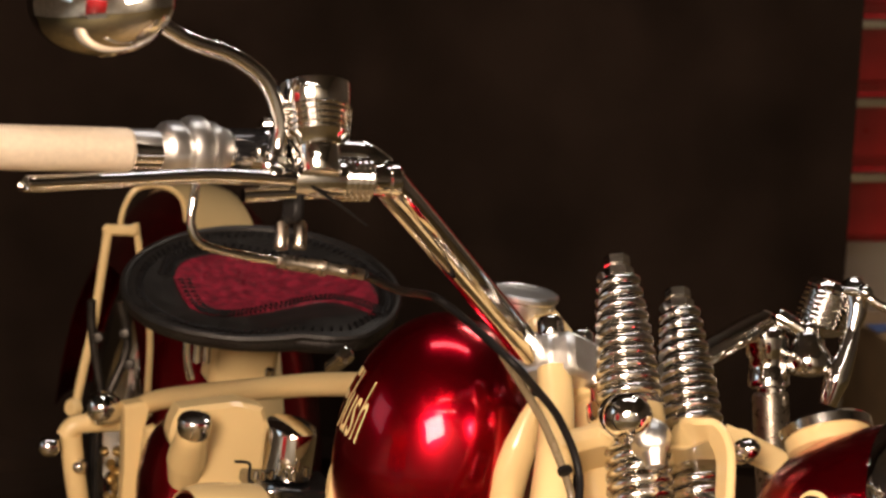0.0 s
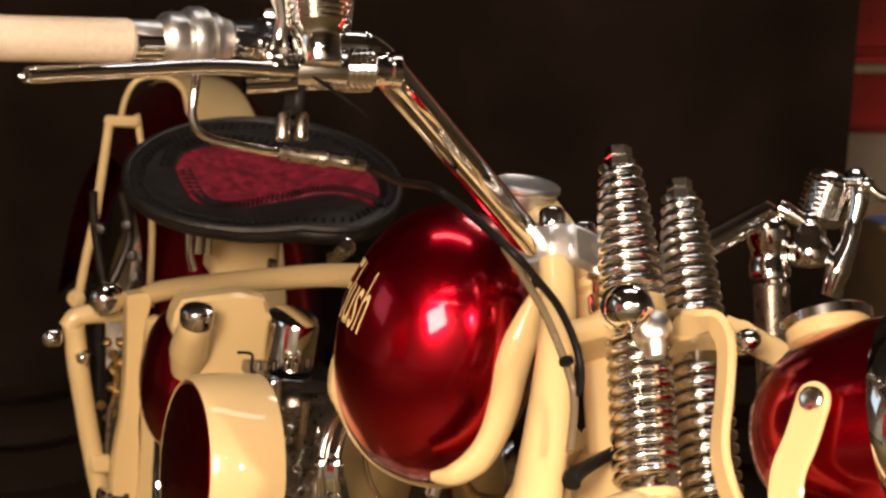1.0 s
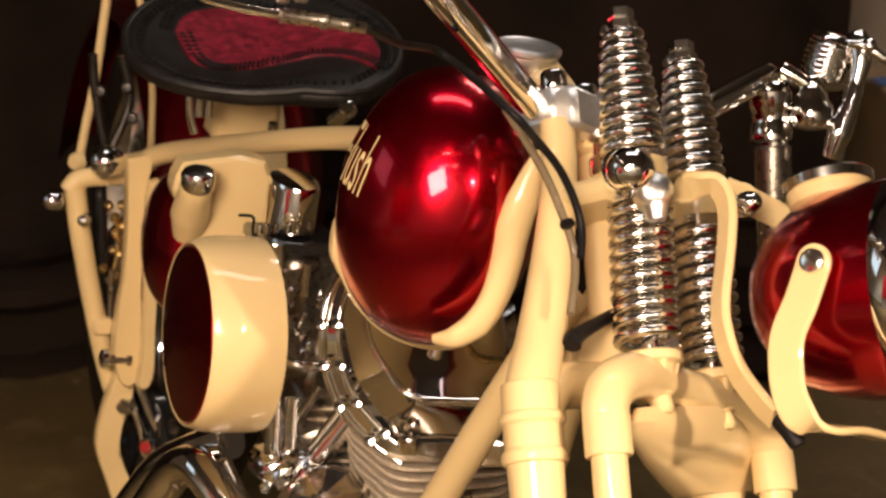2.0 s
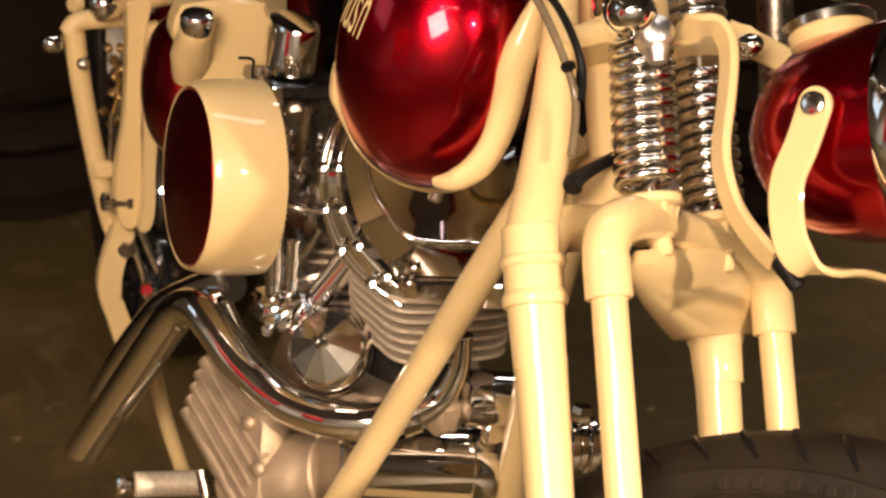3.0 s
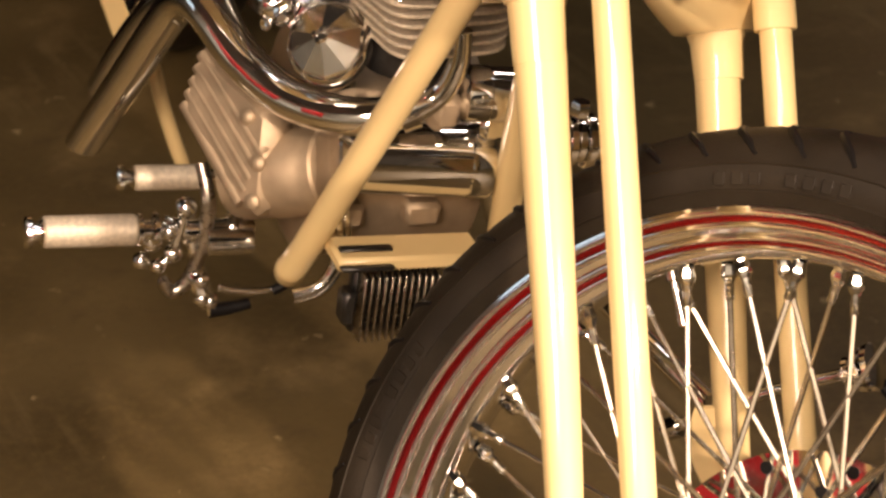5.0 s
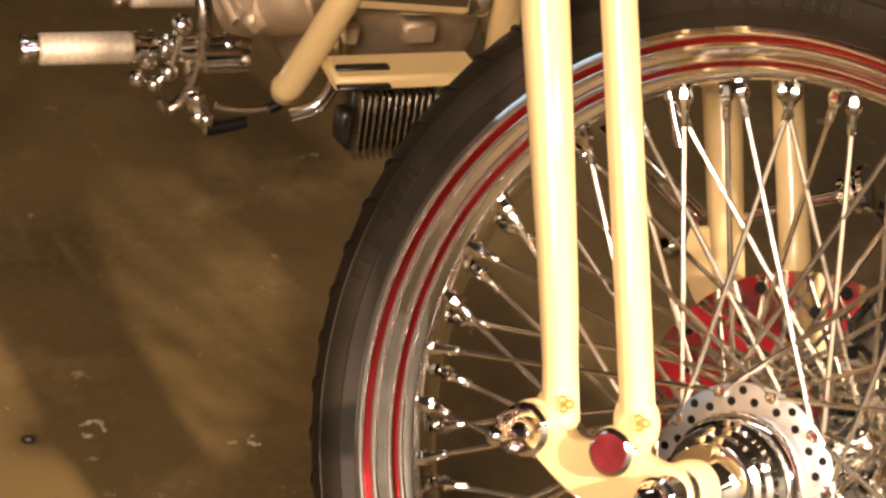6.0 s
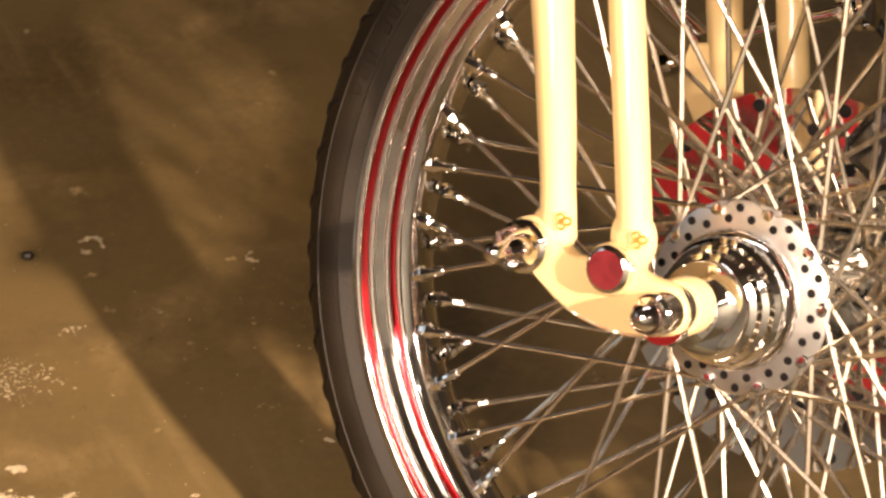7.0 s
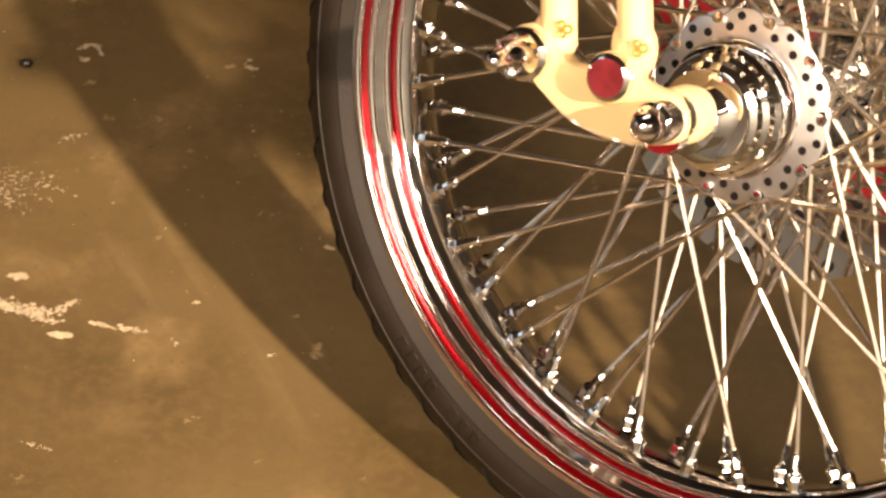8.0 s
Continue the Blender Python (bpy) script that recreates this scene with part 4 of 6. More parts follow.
strap(bm, [(0.1135, -0.0745, 0.5100), (0.1034, -0.0755, 0.4885), (0.0925, -0.0755, 0.4700), (0.0885, -0.0745, 0.4517), (0.0890, -0.0735, 0.4320), (0.0945, -0.0700, 0.4180), (0.1010, -0.0600, 0.4130), (0.1060, -0.030, 0.4160), (0.1080, 0.02, 0.416)], 0.0225, 0.0045, (1, 0, -0.25))
lathe(bm, [(0.0095, 0), (0.0108, 0.0008), (0.0108, 0.0040), (0.0095, 0.0048)], pose(0.1135, -0.0720, 0.5105, 90), 28)
bracket = fork_part("side_bracket", bm, CREAM, headlight)
fork_part("bracket_bolt", lathe(B(), [(0.0075, 0), (0.0080, 0.001), (0.0072, 0.0030), (0.0045, 0.0040), (0.0, 0.0035)], pose(0.1135, -0.0767, 0.5105, 90), 24), STEEL, headlight, "round-headed steel bolt")
bm = B()
strap(bm, [(0.006, -0.034, 0.586), (0.022, -0.050, 0.582), (0.0362, -0.058, 0.5802), (0.0475, -0.058, 0.5756), (0.0530, -0.058, 0.5609), (0.0497, -0.058, 0.5357), (0.0420, -0.058, 0.5014), (0.0425, -0.058, 0.4798), (0.0488, -0.058, 0.4575), (0.0618, -0.058, 0.436), (0.0708, -0.058, 0.4252)], 0.0195, 0.0060, (0.8, -0.6, 0.1))
fork_part("lamp_arm", bm, CREAM, headlight)
fork_part("rubber_block", tube(B(), [(0.066, -0.056, 0.432), (0.074, -0.053, 0.422), (0.080, -0.050, 0.408)], [0.005, 0.0068, 0.005], 12, 4), BLACK, headlight, "black rubber bush")
bm = B()
strap(bm, [(0.010, 0.030, 0.600), (0.025, 0.045, 0.590), (0.040, 0.060, 0.575), (0.045, 0.062, 0.540)], 0.018, 0.006, (0.8, 0.6, 0.1))
lathe(bm, [(0.011, -0.004), (0.012, 0), (0.011, 0.004)], at((0.030, 0.012, 0.585), (0.5, -0.8, 0.1)), 20)
fork_part("lamp_arm", bm, CREAM, headlight)
bm = B()
lathe(bm, [(0.020, -0.010), (0.0265, -0.006), (0.0275, 0.002), (0.0265, 0.004)], at((0.097, 0.0, 0.572), (-0.08, 0, 1)), 36)
fork_part("gauge_cup", bm, CREAM, headlight)
fork_part("gauge_rim", lathe(B(), [(0.0268, 0.002), (0.0290, 0.003), (0.0295, 0.009), (0.0275, 0.011), (0.0255, 0.0085), (0, 0.008)], at((0.097, 0.0, 0.572), (-0.08, 0, 1)), 40), STEEL, headlight, "chrome gauge rim")
fork_part("gauge_stub", ball(B(), (0.040, 0.0, 0.578), (0.010, 0.008, 0.008), seg=16, rings=10), CHROME, headlight, "chrome knob")
fork_part("cross_cable", tube(B(), [(-0.0450, -0.0935, 0.4850), (-0.0450, -0.0900, 0.4900), (-0.0450, -0.0789, 0.4960), (-0.0450, -0.0548, 0.5065), (-0.0450, -0.0332, 0.5153)], [0.0062, 0.0062, 0.0050, 0.0042, 0.0042], 12, 6), BLACK, front_fork, "black cable")

# ---------------------------------------------------------------- fuel tank
TC, TA = Vector((-0.12, -0.0805, -0.0395)), Vector((0.085, 0.0735, 0.1010))


def lobe(scale, side, cut=None):
    """One side of the tank: blunt ahead, drawn out behind."""
    bm = ball(B(), (0, 0, 0), (1, 1, 1), frame_of((1, 0, 0)), 72, 48)
    if cut:
        bmesh.ops.bisect_plane(bm, geom=bm.verts[:] + bm.edges[:] + bm.faces[:], plane_co=Vector(cut[0]), plane_no=Vector(cut[1]), clear_outer=True)
    for v in bm.verts:
        x, y, z = v.co * scale
        if x < 0:
            w = -x
            v.co = Vector((TC.x - w * 0.26, (TC.y + 0.075 * w) + y * TA.y * (1 - 0.20 * w), TC.z + z * TA.z * (1 - 0.20 * w) - 0.030 * w))
        else:
            v.co = Vector((TC.x + x * TA.x, TC.y + y * TA.y, TC.z + z * TA.z))
        if side > 0:
            v.co.y = -v.co.y
            v.co.x -= 0.05
    return bm


tank = bike_part("fuel_tank", lobe(1.0, -1), RED, bike, "candy red fuel tank with a cream lower rim")
RIM = smooth_path([(-0.028, 0.020, 0), (-0.028, -0.020, 0), (-0.030, -0.060, 0), (-0.032, -0.100, 0), (-0.036, -0.128, 0), (-0.044, -0.147, 0), (-0.058, -0.151, 0), (-0.078, -0.149, 0), (-0.100, -0.141, 0), (-0.122, -0.125, 0), (-0.140, -0.100, 0), (-0.151, -0.075, 0), (-0.140, -0.040, 0), (-0.080, 0.0, 0)], 4)
bike_part("tank_rim", plate(B(), Matrix(((0, 0, 1, -0.130), (1, 0, 0, 0), (0, 1, 0, 0), (0, 0, 0, 1))), [(p.x, p.y) for p in RIM], 0.018, 0.005), CREAM, tank, "cream painted lower rim of the tank")
bike_part("tank_band", tube(B(), [(-0.040, -0.0385, 0.022), (-0.040, -0.0425, 0.0124), (-0.038, -0.0488, -0.0116), (-0.038, -0.0532, -0.0328), (-0.038, -0.0549, -0.0590), (-0.038, -0.0595, -0.0815), (-0.040, -0.0682, -0.1001), (-0.044, -0.0822, -0.1125), (-0.050, -0.0960, -0.1160)], [0.0040, 0.0070, 0.0122, 0.0130, 0.0117, 0.0106, 0.0105, 0.0085, 0.0030], 28, 8, flat=0.75, up=(0, 1, 0)), CREAM, tank, "cream painted swoosh on the tank")
bike_part("tank_floor", lobe(1.006, -1, (Vector((0.38, 0, 0.925)) * -0.72, Vector((0.38, 0, 0.925)))), CREAM, tank, "cream painted underside of the tank")
bike_part("tank_half", lobe(0.35, 1), RED, tank, "candy red lacquered tank half")
bike_part("tank_floor", lobe(0.353, 1, (Vector((0.38, 0, 0.925)) * -0.35, Vector((0.38, 0, 0.925)))), CREAM, tank, "cream painted underside of the tank")
bm = B()
lathe(bm, [(0.0265, -0.030), (0.0262, -0.012), (0.022, -0.002), (0.0205, 0.0)], at((-0.150, -0.012, 0.0590), (0.05, 0, 1)), 32)
block(bm, pose(-0.115, -0.004, 0.050, 0, 12), (0.10, 0.034, 0.018), 0.007)
bike_part("tank_console", bm, CREAM, tank, "cream centre console")
bike_part("filler_cap", lathe(B(), [(0.0215, -0.002), (0.0225, 0.0), (0.0225, 0.009), (0.0242, 0.011), (0.0242, 0.014), (0.0225, 0.0155), (0.0200, 0.0145), (0, 0.0135)], at((-0.150, -0.0145, 0.0590), (0.05, 0, 1)), 40), FLANGE, tank, "chrome dished filler cap")


def tank_script():
    """The word on the tank side, laid on the curved panel."""
    cu = bpy.data.curves.new("script", "FONT")
    cu.body, cu.size, cu.shear, cu.extrude, cu.resolution_u = "Flush", 1.0, 0.55, 0.0, 3
    ob = bpy.data.objects.new("script", cu)
    scene.collection.objects.link(ob)
    dg = bpy.context.evaluated_depsgraph_get()
    me = bpy.data.meshes.new_from_object(ob.evaluated_get(dg))
    bpy.data.objects.remove(ob)
    bm = B()
    bm.from_mesh(me)
    bmesh.ops.subdivide_edges(bm, edges=bm.edges[:], cuts=1)
    return bm


def lay_script(bm, m):
    """Wraps flat letters on the right lobe: x runs ahead along it, y up it."""
    for v in bm.verts:
        p = m @ Vector((v.co.x, v.co.y, 0))
        ang, h = p.x, p.y
        k = math.sqrt(max(1 - h * h, 0.01))
        u = Vector((math.sin(ang) * k, -math.cos(ang) * k, h)) * 1.012
        if u.x < 0:
            w = -u.x
            v.co = Vector((TC.x - w * 0.26, (TC.y + 0.075 * w) + u.y * TA.y * (1 - 0.20 * w), TC.z + u.z * TA.z * (1 - 0.20 * w) - 0.030 * w))
        else:
            v.co = Vector((TC.x + u.x * TA.x, TC.y + u.y * TA.y, TC.z + u.z * TA.z))
    return bm


bike_part("lettering", lay_script(tank_script(), Matrix(((0.235, 0.03, 0, -0.10), (-0.030, 0.62, 0, 0.175), (0, 0, 1, 0), (0, 0, 0, 1)))), CREAM, tank, "cream painted script lettering", 180)

# ---------------------------------------------------------------- seat
SM = Matrix.Translation((-0.62, -0.079, -0.0283)) @ pose(0, 0, 0, 8.25, 11.08, 0)


def seat_reach(a):
    """How far the rim stands out in each direction: cut back along the near flank, full at the nose."""
    d = math.degrees((a + math.pi) % (2 * math.pi) - math.pi)
    return float(np.interp(d, [-180, -90, -63, -35, -10, 5, 17, 29, 45, 70, 180], [1.0, 1.0, 0.95, 0.86, 0.82, 0.84, 0.95, 1.04, 1.03, 1.0, 1.0]))


def seat_point(u, a, lift=0.0):
    """u: 0 in the middle of the top to 1 on the rim; a: angle, 0 ahead."""
    k = seat_reach(a)
    x, y = u * k * math.cos(a), u * k * math.sin(a)
    z = -0.012 * (1 - u * u) + lift + 0.010 * math.exp(-((x - 0.62) / 0.24) ** 2 - ((y - 0.30) / 0.34) ** 2)
    if u > 0.93:
        z -= (u - 0.93) * 0.06
    return SM @ Vector(((0.137 if x > 0 else 0.1464) * x, 0.1251 * y, z))


def seat_xy(x, y, lift=0.0):
    """A place on the seat's top, in metres from its middle."""
    p, q = x / (0.137 if x > 0 else 0.1464), y / 0.1251
    a = math.atan2(q, p)
    return seat_point(math.hypot(p, q) / seat_reach(a), a, lift)


INLAY_FAR = smooth_path([(-0.0446, -0.0720, 0), (-0.0846, -0.0537, 0), (-0.0972, -0.0133, 0), (-0.0696, 0.0351, 0), (-0.0402, 0.0715, 0), (-0.0082, 0.1012, 0), (0.0438, 0.1004, 0), (0.0823, 0.0845, 0)], 8)
INLAY_NEAR = smooth_path([(-0.0446, -0.0720, 0), (0.0204, -0.0691, 0), (0.0440, -0.0483, 0), (0.0420, -0.0171, 0), (0.0301, 0.0221, 0), (0.0259, 0.0494, 0), (0.0420, 0.0700, 0), (0.0823, 0.0845, 0)], 8)


def seat_shell():
    bm = B()
    rings = []
    n = 72
    for u in (0.08, 0.2, 0.3, 0.4, 0.5, 0.6, 0.7, 0.8, 0.88, 0.94, 0.98, 1.0):
        rings.append([bm.verts.new(seat_point(u, 2 * math.pi * j / n)) for j in range(n)])
    for k, drop in ((1.004, 0.004), (0.99, 0.009), (0.93, 0.013), (0.55, 0.022)):
        rings.append([bm.verts.new(SM @ Vector(((0.137 if 4 * abs(j - n / 2) > n else 0.1464) * k * seat_reach(2 * math.pi * j / n) * math.cos(2 * math.pi * j / n), 0.1251 * k * seat_reach(2 * math.pi * j / n) * math.sin(2 * math.pi * j / n), -0.004 - drop))) for j in range(n)])
    for a, b in zip(rings, rings[1:]):
        for j in range(n):
            bm.faces.new((a[j], a[(j + 1) % n], b[(j + 1) % n], b[j]))
    bm.faces.new(rings[0])
    bm.faces.new(rings[-1])
    return bm


seat = bike_part("seat", seat_shell(), LEATHER, bike, "black leather solo seat with a red tooled inlay", 60)
bm = B()
rows = []
for k in range(15):
    w = k / 14
    rows.append([bm.verts.new(seat_xy(*a.lerp(b, w).xy, 0.0018 if 0 < k < 14 else -0.001)) for a, b in zip(INLAY_FAR, INLAY_NEAR)])
for a, b in zip(rows, rows[1:]):
    for j in range(len(a) - 1):
        bm.faces.new((a[j], a[j + 1], b[j + 1], b[j]))
bmesh.ops.remove_doubles(bm, verts=bm.verts[:], dist=0.0004)
bike_part("inlay", bm, REDLEATHER, seat, "red tooled leather inlay", 60)
for u, r in ((0.985, 0.0040),):
    pts = [seat_point(u, 2 * math.pi * j / 60, 0.001) for j in range(61)]
    bike_part("welt", tube(B(), pts, r, 8, 1), LEATHER, seat, "braided black leather edge")
bm = B()
for j in range(90):
    a = 2 * math.pi * j / 90
    p, q = seat_point(0.90, a, 0.0012), seat_point(0.85, a + 0.035, 0.0012)
    tube(bm, [p, (p + q) / 2 + Vector((0, 0, 0.0012)), q], 0.0012, 5, 1)
for edge, out in ((INLAY_FAR, -1), (INLAY_NEAR, 1)):
    for i in range(1, len(edge) - 1):
        d = (edge[i + 1] - edge[i - 1]).normalized()
        n = Vector((d.y, -d.x, 0)) * -out if out > 0 else Vector((-d.y, d.x, 0))
        for r0, r1 in ((0.003, 0.008), (0.010, 0.015)):
            p, q = (seat_xy(*(edge[i] + n * r + d * 0.001 * k).xy, 0.0010) for k, r in enumerate((r0, r1)))
            tube(bm, [p, (p + q) / 2 + Vector((0, 0, 0.0014)), q], 0.0015, 5, 1)
bike_part("stitching", bm, BLACK, seat, "black lacing stitches")["kind"] = "stuff"
bm = B()
tube(bm, [(-0.47, -0.050, -0.066), (-0.455, -0.048, -0.056), (-0.445, -0.047, -0.050)], 0.007, 14, 6)
bead(bm, at((-0.445, -0.047, -0.050), (0.6, -0.4, 0.6)), 0.0075, 0.008)
bike_part("seat_bolt", bm, CHROME, seat, "chrome seat pivot bolt")

# ---------------------------------------------------------------- frame and rear
bm = B()
tube(bm, [(-0.05, 0, -0.02), (-0.25, -0.040, -0.030), (-0.38, -0.073, -0.058), (-0.52, -0.104, -0.101), (-0.66, -0.128, -0.145), (-0.72, -0.145, -0.168), (-0.74, -0.156, -0.185)], 0.0100, 18, 6)
main_frame = bike_part("main_frame", bm, CREAM, bike, "cream painted tubular frame")
for s in (-1, 1):
    bm = B()
    tube(bm, [(-0.020, s * 0.012, -0.075), (-0.060, s * 0.022, -0.139), (-0.130, s * 0.040, -0.265), (-0.190, s * 0.062, -0.387), (-0.250, s * 0.089, -0.519), (-0.264, s * 0.093, -0.540), (-0.290, s * 0.082, -0.556), (-0.36, s * 0.050, -0.570)], 0.0130, 18, 6)
    bike_part("down_tube", bm, CREAM, main_frame)
ACROSS = Matrix(((0, 0, 1, 0), (1, 0, 0, 0), (0, 1, 0, 0), (0, 0, 0, 1)))        # draws an outline across the machine


def side_plate(x, outline, thick, material=CREAM, label=""):
    """A machined plate cut to an outline across the machine."""
    edge = smooth_path([(y, z, 0) for y, z in outline + outline[:1]], 3)[:-1]
    return bike_part("side_plate", plate(B(), Matrix.Translation((x, 0, 0)) @ ACROSS, [(p.x, p.y) for p in edge], thick, 0.0025), material, main_frame, label)


bm = B()
tube(bm, [(-0.7500, -0.2118, -0.2110), (-0.7500, -0.2045, -0.2469), (-0.7500, -0.1962, -0.2809), (-0.7500, -0.1840, -0.3269), (-0.7500, -0.1721, -0.3678), (-0.7500, -0.1606, -0.4033), (-0.7500, -0.1483, -0.4332)], [0.0108, 0.0106, 0.0102, 0.0102, 0.0104, 0.0104, 0.0095], 18, 6)
tube(bm, [(-0.7500, -0.2170, -0.2135), (-0.7500, -0.2108, -0.2031), (-0.7500, -0.1975, -0.1992), (-0.7500, -0.1757, -0.1971), (-0.7500, -0.1538, -0.1950)], 0.0095, 18, 6)
bike_part("side_loop", bm, CREAM, main_frame)
side_plate(-0.720, [(-0.1720, -0.1697), (-0.1666, -0.2309), (-0.1648, -0.2877), (-0.1673, -0.3223), (-0.1676, -0.3571), (-0.1631, -0.3834), (-0.1563, -0.3969), (-0.1471, -0.3991), (-0.1410, -0.3861), (-0.1430, -0.3450), (-0.1446, -0.3160), (-0.1487, -0.2587), (-0.1522, -0.2023), (-0.1493, -0.1798), (-0.1506, -0.1660)], 0.022)
side_plate(-0.735, [(-0.1600, -0.3918), (-0.1679, -0.4246), (-0.1727, -0.4546), (-0.1702, -0.4769), (-0.1586, -0.5061), (-0.1485, -0.5308), (-0.1403, -0.5321), (-0.1267, -0.5421), (-0.1222, -0.5279), (-0.1359, -0.5032), (-0.1470, -0.4757), (-0.1494, -0.4545), (-0.1459, -0.4304), (-0.1406, -0.4005)], 0.018)
side_plate(-0.700, [(-0.1527, -0.1883), (-0.1501, -0.2525), (-0.1460, -0.3093), (-0.1429, -0.3671), (-0.1444, -0.3934), (-0.1338, -0.3933), (-0.1306, -0.3727), (-0.1333, -0.3378), (-0.1338, -0.2975), (-0.1348, -0.2690), (-0.1445, -0.2298), (-0.1402, -0.1878)], 0.016)
side_plate(-0.765, [(-0.1398, -0.4430), (-0.1283, -0.4551), (-0.1186, -0.4982), (-0.1175, -0.5292), (-0.1300, -0.5136), (-0.1412, -0.4858), (-0.1436, -0.4644)], 0.006, GLOSSBLACK, "black backing plate")
for p, r, d in (((-0.74, -0.232, -0.221), 0.0095, (0.2, -1, 0)), ((-0.73, -0.187, -0.178), 0.0165, (0.9, -0.5, 0.2)), ((-0.735, -0.203, -0.238), 0.0065, (0.9, -0.4, 0)), ((-0.725, -0.157, -0.180), 0.0060, (0.9, -0.5, 0)), ((-0.69, -0.105, -0.380), 0.0055, (0.5, -0.9, 0.1))):
    bm = B()
    lathe(bm, [(r * 0.8, -0.006), (r, -0.004), (r, r * 0.5), (r * 0.8, r * 0.9), (r * 0.35, r * 1.2), (0, r * 1.25)], at(p, d), 20)
    bike_part("frame_bolt", bm, CHROME, main_frame, "domed chrome bolt")
bike_part("stay_bolt", lathe(B(), [(0.004, 0), (0.007, 0.001), (0.007, 0.006), (0.0045, 0.008), (0.0045, 0.024), (0.007, 0.025), (0.007, 0.030)], at((-0.735, -0.170, -0.180), (0.1, 1, 0.05)), 14), CHROME, main_frame, "chrome stay bolt")


bike_part("shock_body", tube(B(), [(-0.7700, -0.1839, -0.2121), (-0.7700, -0.1774, -0.2750), (-0.7700, -0.1713, -0.3333)], [0.0068, 0.0074, 0.0070], 18, 4), GLOSSBLACK, main_frame, "black shock absorber body")
bm = B()
for i, p in enumerate([(-0.7600, -0.1754, -0.2294), (-0.7600, -0.1632, -0.2289), (-0.7600, -0.1682, -0.2417), (-0.7600, -0.1603, -0.2495), (-0.7600, -0.1663, -0.2572), (-0.7600, -0.1611, -0.2656), (-0.7600, -0.1671, -0.2745), (-0.7600, -0.1600, -0.2783), (-0.7600, -0.1754, -0.2939), (-0.7600, -0.1665, -0.3064), (-0.7600, -0.1624, -0.3017)]):
    lathe(bm, [(0.0020, -0.004), (0.0042, -0.003), (0.0046, 0.0), (0.0042, 0.003), (0.0020, 0.004)], at(p, (0.6, -0.5 + 0.3 * (i % 3), 0.7)), 12)
tube(bm, [(-0.7600, -0.1682, -0.2417), (-0.7600, -0.1611, -0.2656), (-0.7600, -0.1665, -0.3064)], 0.0026, 10, 4)
bike_part("shock_fitting", bm, BRASS, main_frame, "brass and steel shock fittings")["kind"] = "stuff"
bike_part("link_rod", tube(B(), [(-0.7500, -0.1686, -0.2917), (-0.7500, -0.1663, -0.3382), (-0.7500, -0.1635, -0.3765)], 0.0028, 12, 4), NICKEL, main_frame, "thin steel link rod")
bm = B()
lathe(bm, [(0.006, 0.0), (0.0095, 0.002), (0.0100, 0.007), (0.0070, 0.009), (0.0066, 0.024), (0.0080, 0.025), (0.0080, 0.030)], at((-0.7150, -0.1796, -0.3713), (0, 1, 0)), 20)
bike_part("link_bolt", bm, CHROME, main_frame, "chrome cross bolt")
bike_part("loop_tab", block(B(), pose(-0.7400, -0.1744, -0.3467), (0.012, 0.020, 0.018), 0.003), CREAM, main_frame)
bm = B()
tube(bm, [(-0.78, -0.200, -0.085), (-0.78, -0.195, -0.12), (-0.775, -0.180, -0.18)], 0.0045, 10, 4)
tube(bm, [(-0.78, -0.172, -0.085), (-0.78, -0.160, -0.13), (-0.775, -0.176, -0.18)], 0.0045, 10, 4)
for p in ((-0.775, -0.165, -0.115), (-0.775, -0.157, -0.145), (-0.775, -0.190, -0.12)):
    bead(bm, at(p, (0.9, -0.4, 0.1)), 0.006, 0.006)
bike_part("seat_spring_link", bm, DARK, main_frame, "dark metal seat spring links")
bm = B()
tube(bm, [(-0.74, -0.150, -0.40), (-0.735, -0.130, -0.445), (-0.73, -0.112, -0.500)], 0.0045, 10, 4)
tube(bm, [(-0.73, -0.138, -0.40), (-0.72, -0.110, -0.455)], 0.0040, 10, 2)
for k, p in enumerate(((-0.73, -0.145, -0.425), (-0.72, -0.120, -0.465), (-0.72, -0.100, -0.445), (-0.72, -0.118, -0.495), (-0.72, -0.108, -0.492))):
    lathe(bm, [(0.006, 0), (0.009, 0.002), (0.009, 0.009), (0.006, 0.012)], at(p, (0.8, -0.6, 0.2 * (k % 3))), 14)
bike_part("shift_link", bm, CHROME, main_frame, "chrome linkage rods and joints")
bike_part("belt_guard", lathe(B(), [(0.055, 0), (0.058, 0.003), (0.058, 0.012), (0.05, 0.016), (0, 0.016)], at((-0.76, -0.11, -0.47), (0.25, -1, 0)), 30), GLOSSBLACK, main_frame, "black pulley cover")
bm = B()
tube(bm, [(-0.5500, -0.1564, -0.4643), (-0.5500, -0.1413, -0.5164), (-0.5500, -0.1257, -0.5578), (-0.5500, -0.1096, -0.5971)], 0.0075, 14, 3)
bike_part("rear_stay", bm, CREAM, main_frame)

# fender struts
bm = B()
tube(bm, [(-0.9, -0.180, -0.222), (-0.9, -0.176, -0.18), (-0.9, -0.171, -0.134), (-0.9, -0.1665, -0.040)], 0.0048, 12, 4)
tube(bm, [(-0.9, -0.139, -0.028), (-0.9, -0.131, -0.061), (-0.9, -0.113, -0.131), (-0.9, -0.107, -0.205)], 0.0036, 12, 4)
block(bm, at((-0.9, -0.154, -0.036), (0.1, 1, 0.05)), (0.011, 0.011, 0.036), 0.003)
bead(bm, at((-0.895, -0.181, -0.222), (0.6, -0.8, 0)), 0.010, 0.010)
bike_part("fender_strut", bm, CREAM, main_frame)


# rear wheel and fender
RW = Vector((-1.35, 0.045, -0.455))


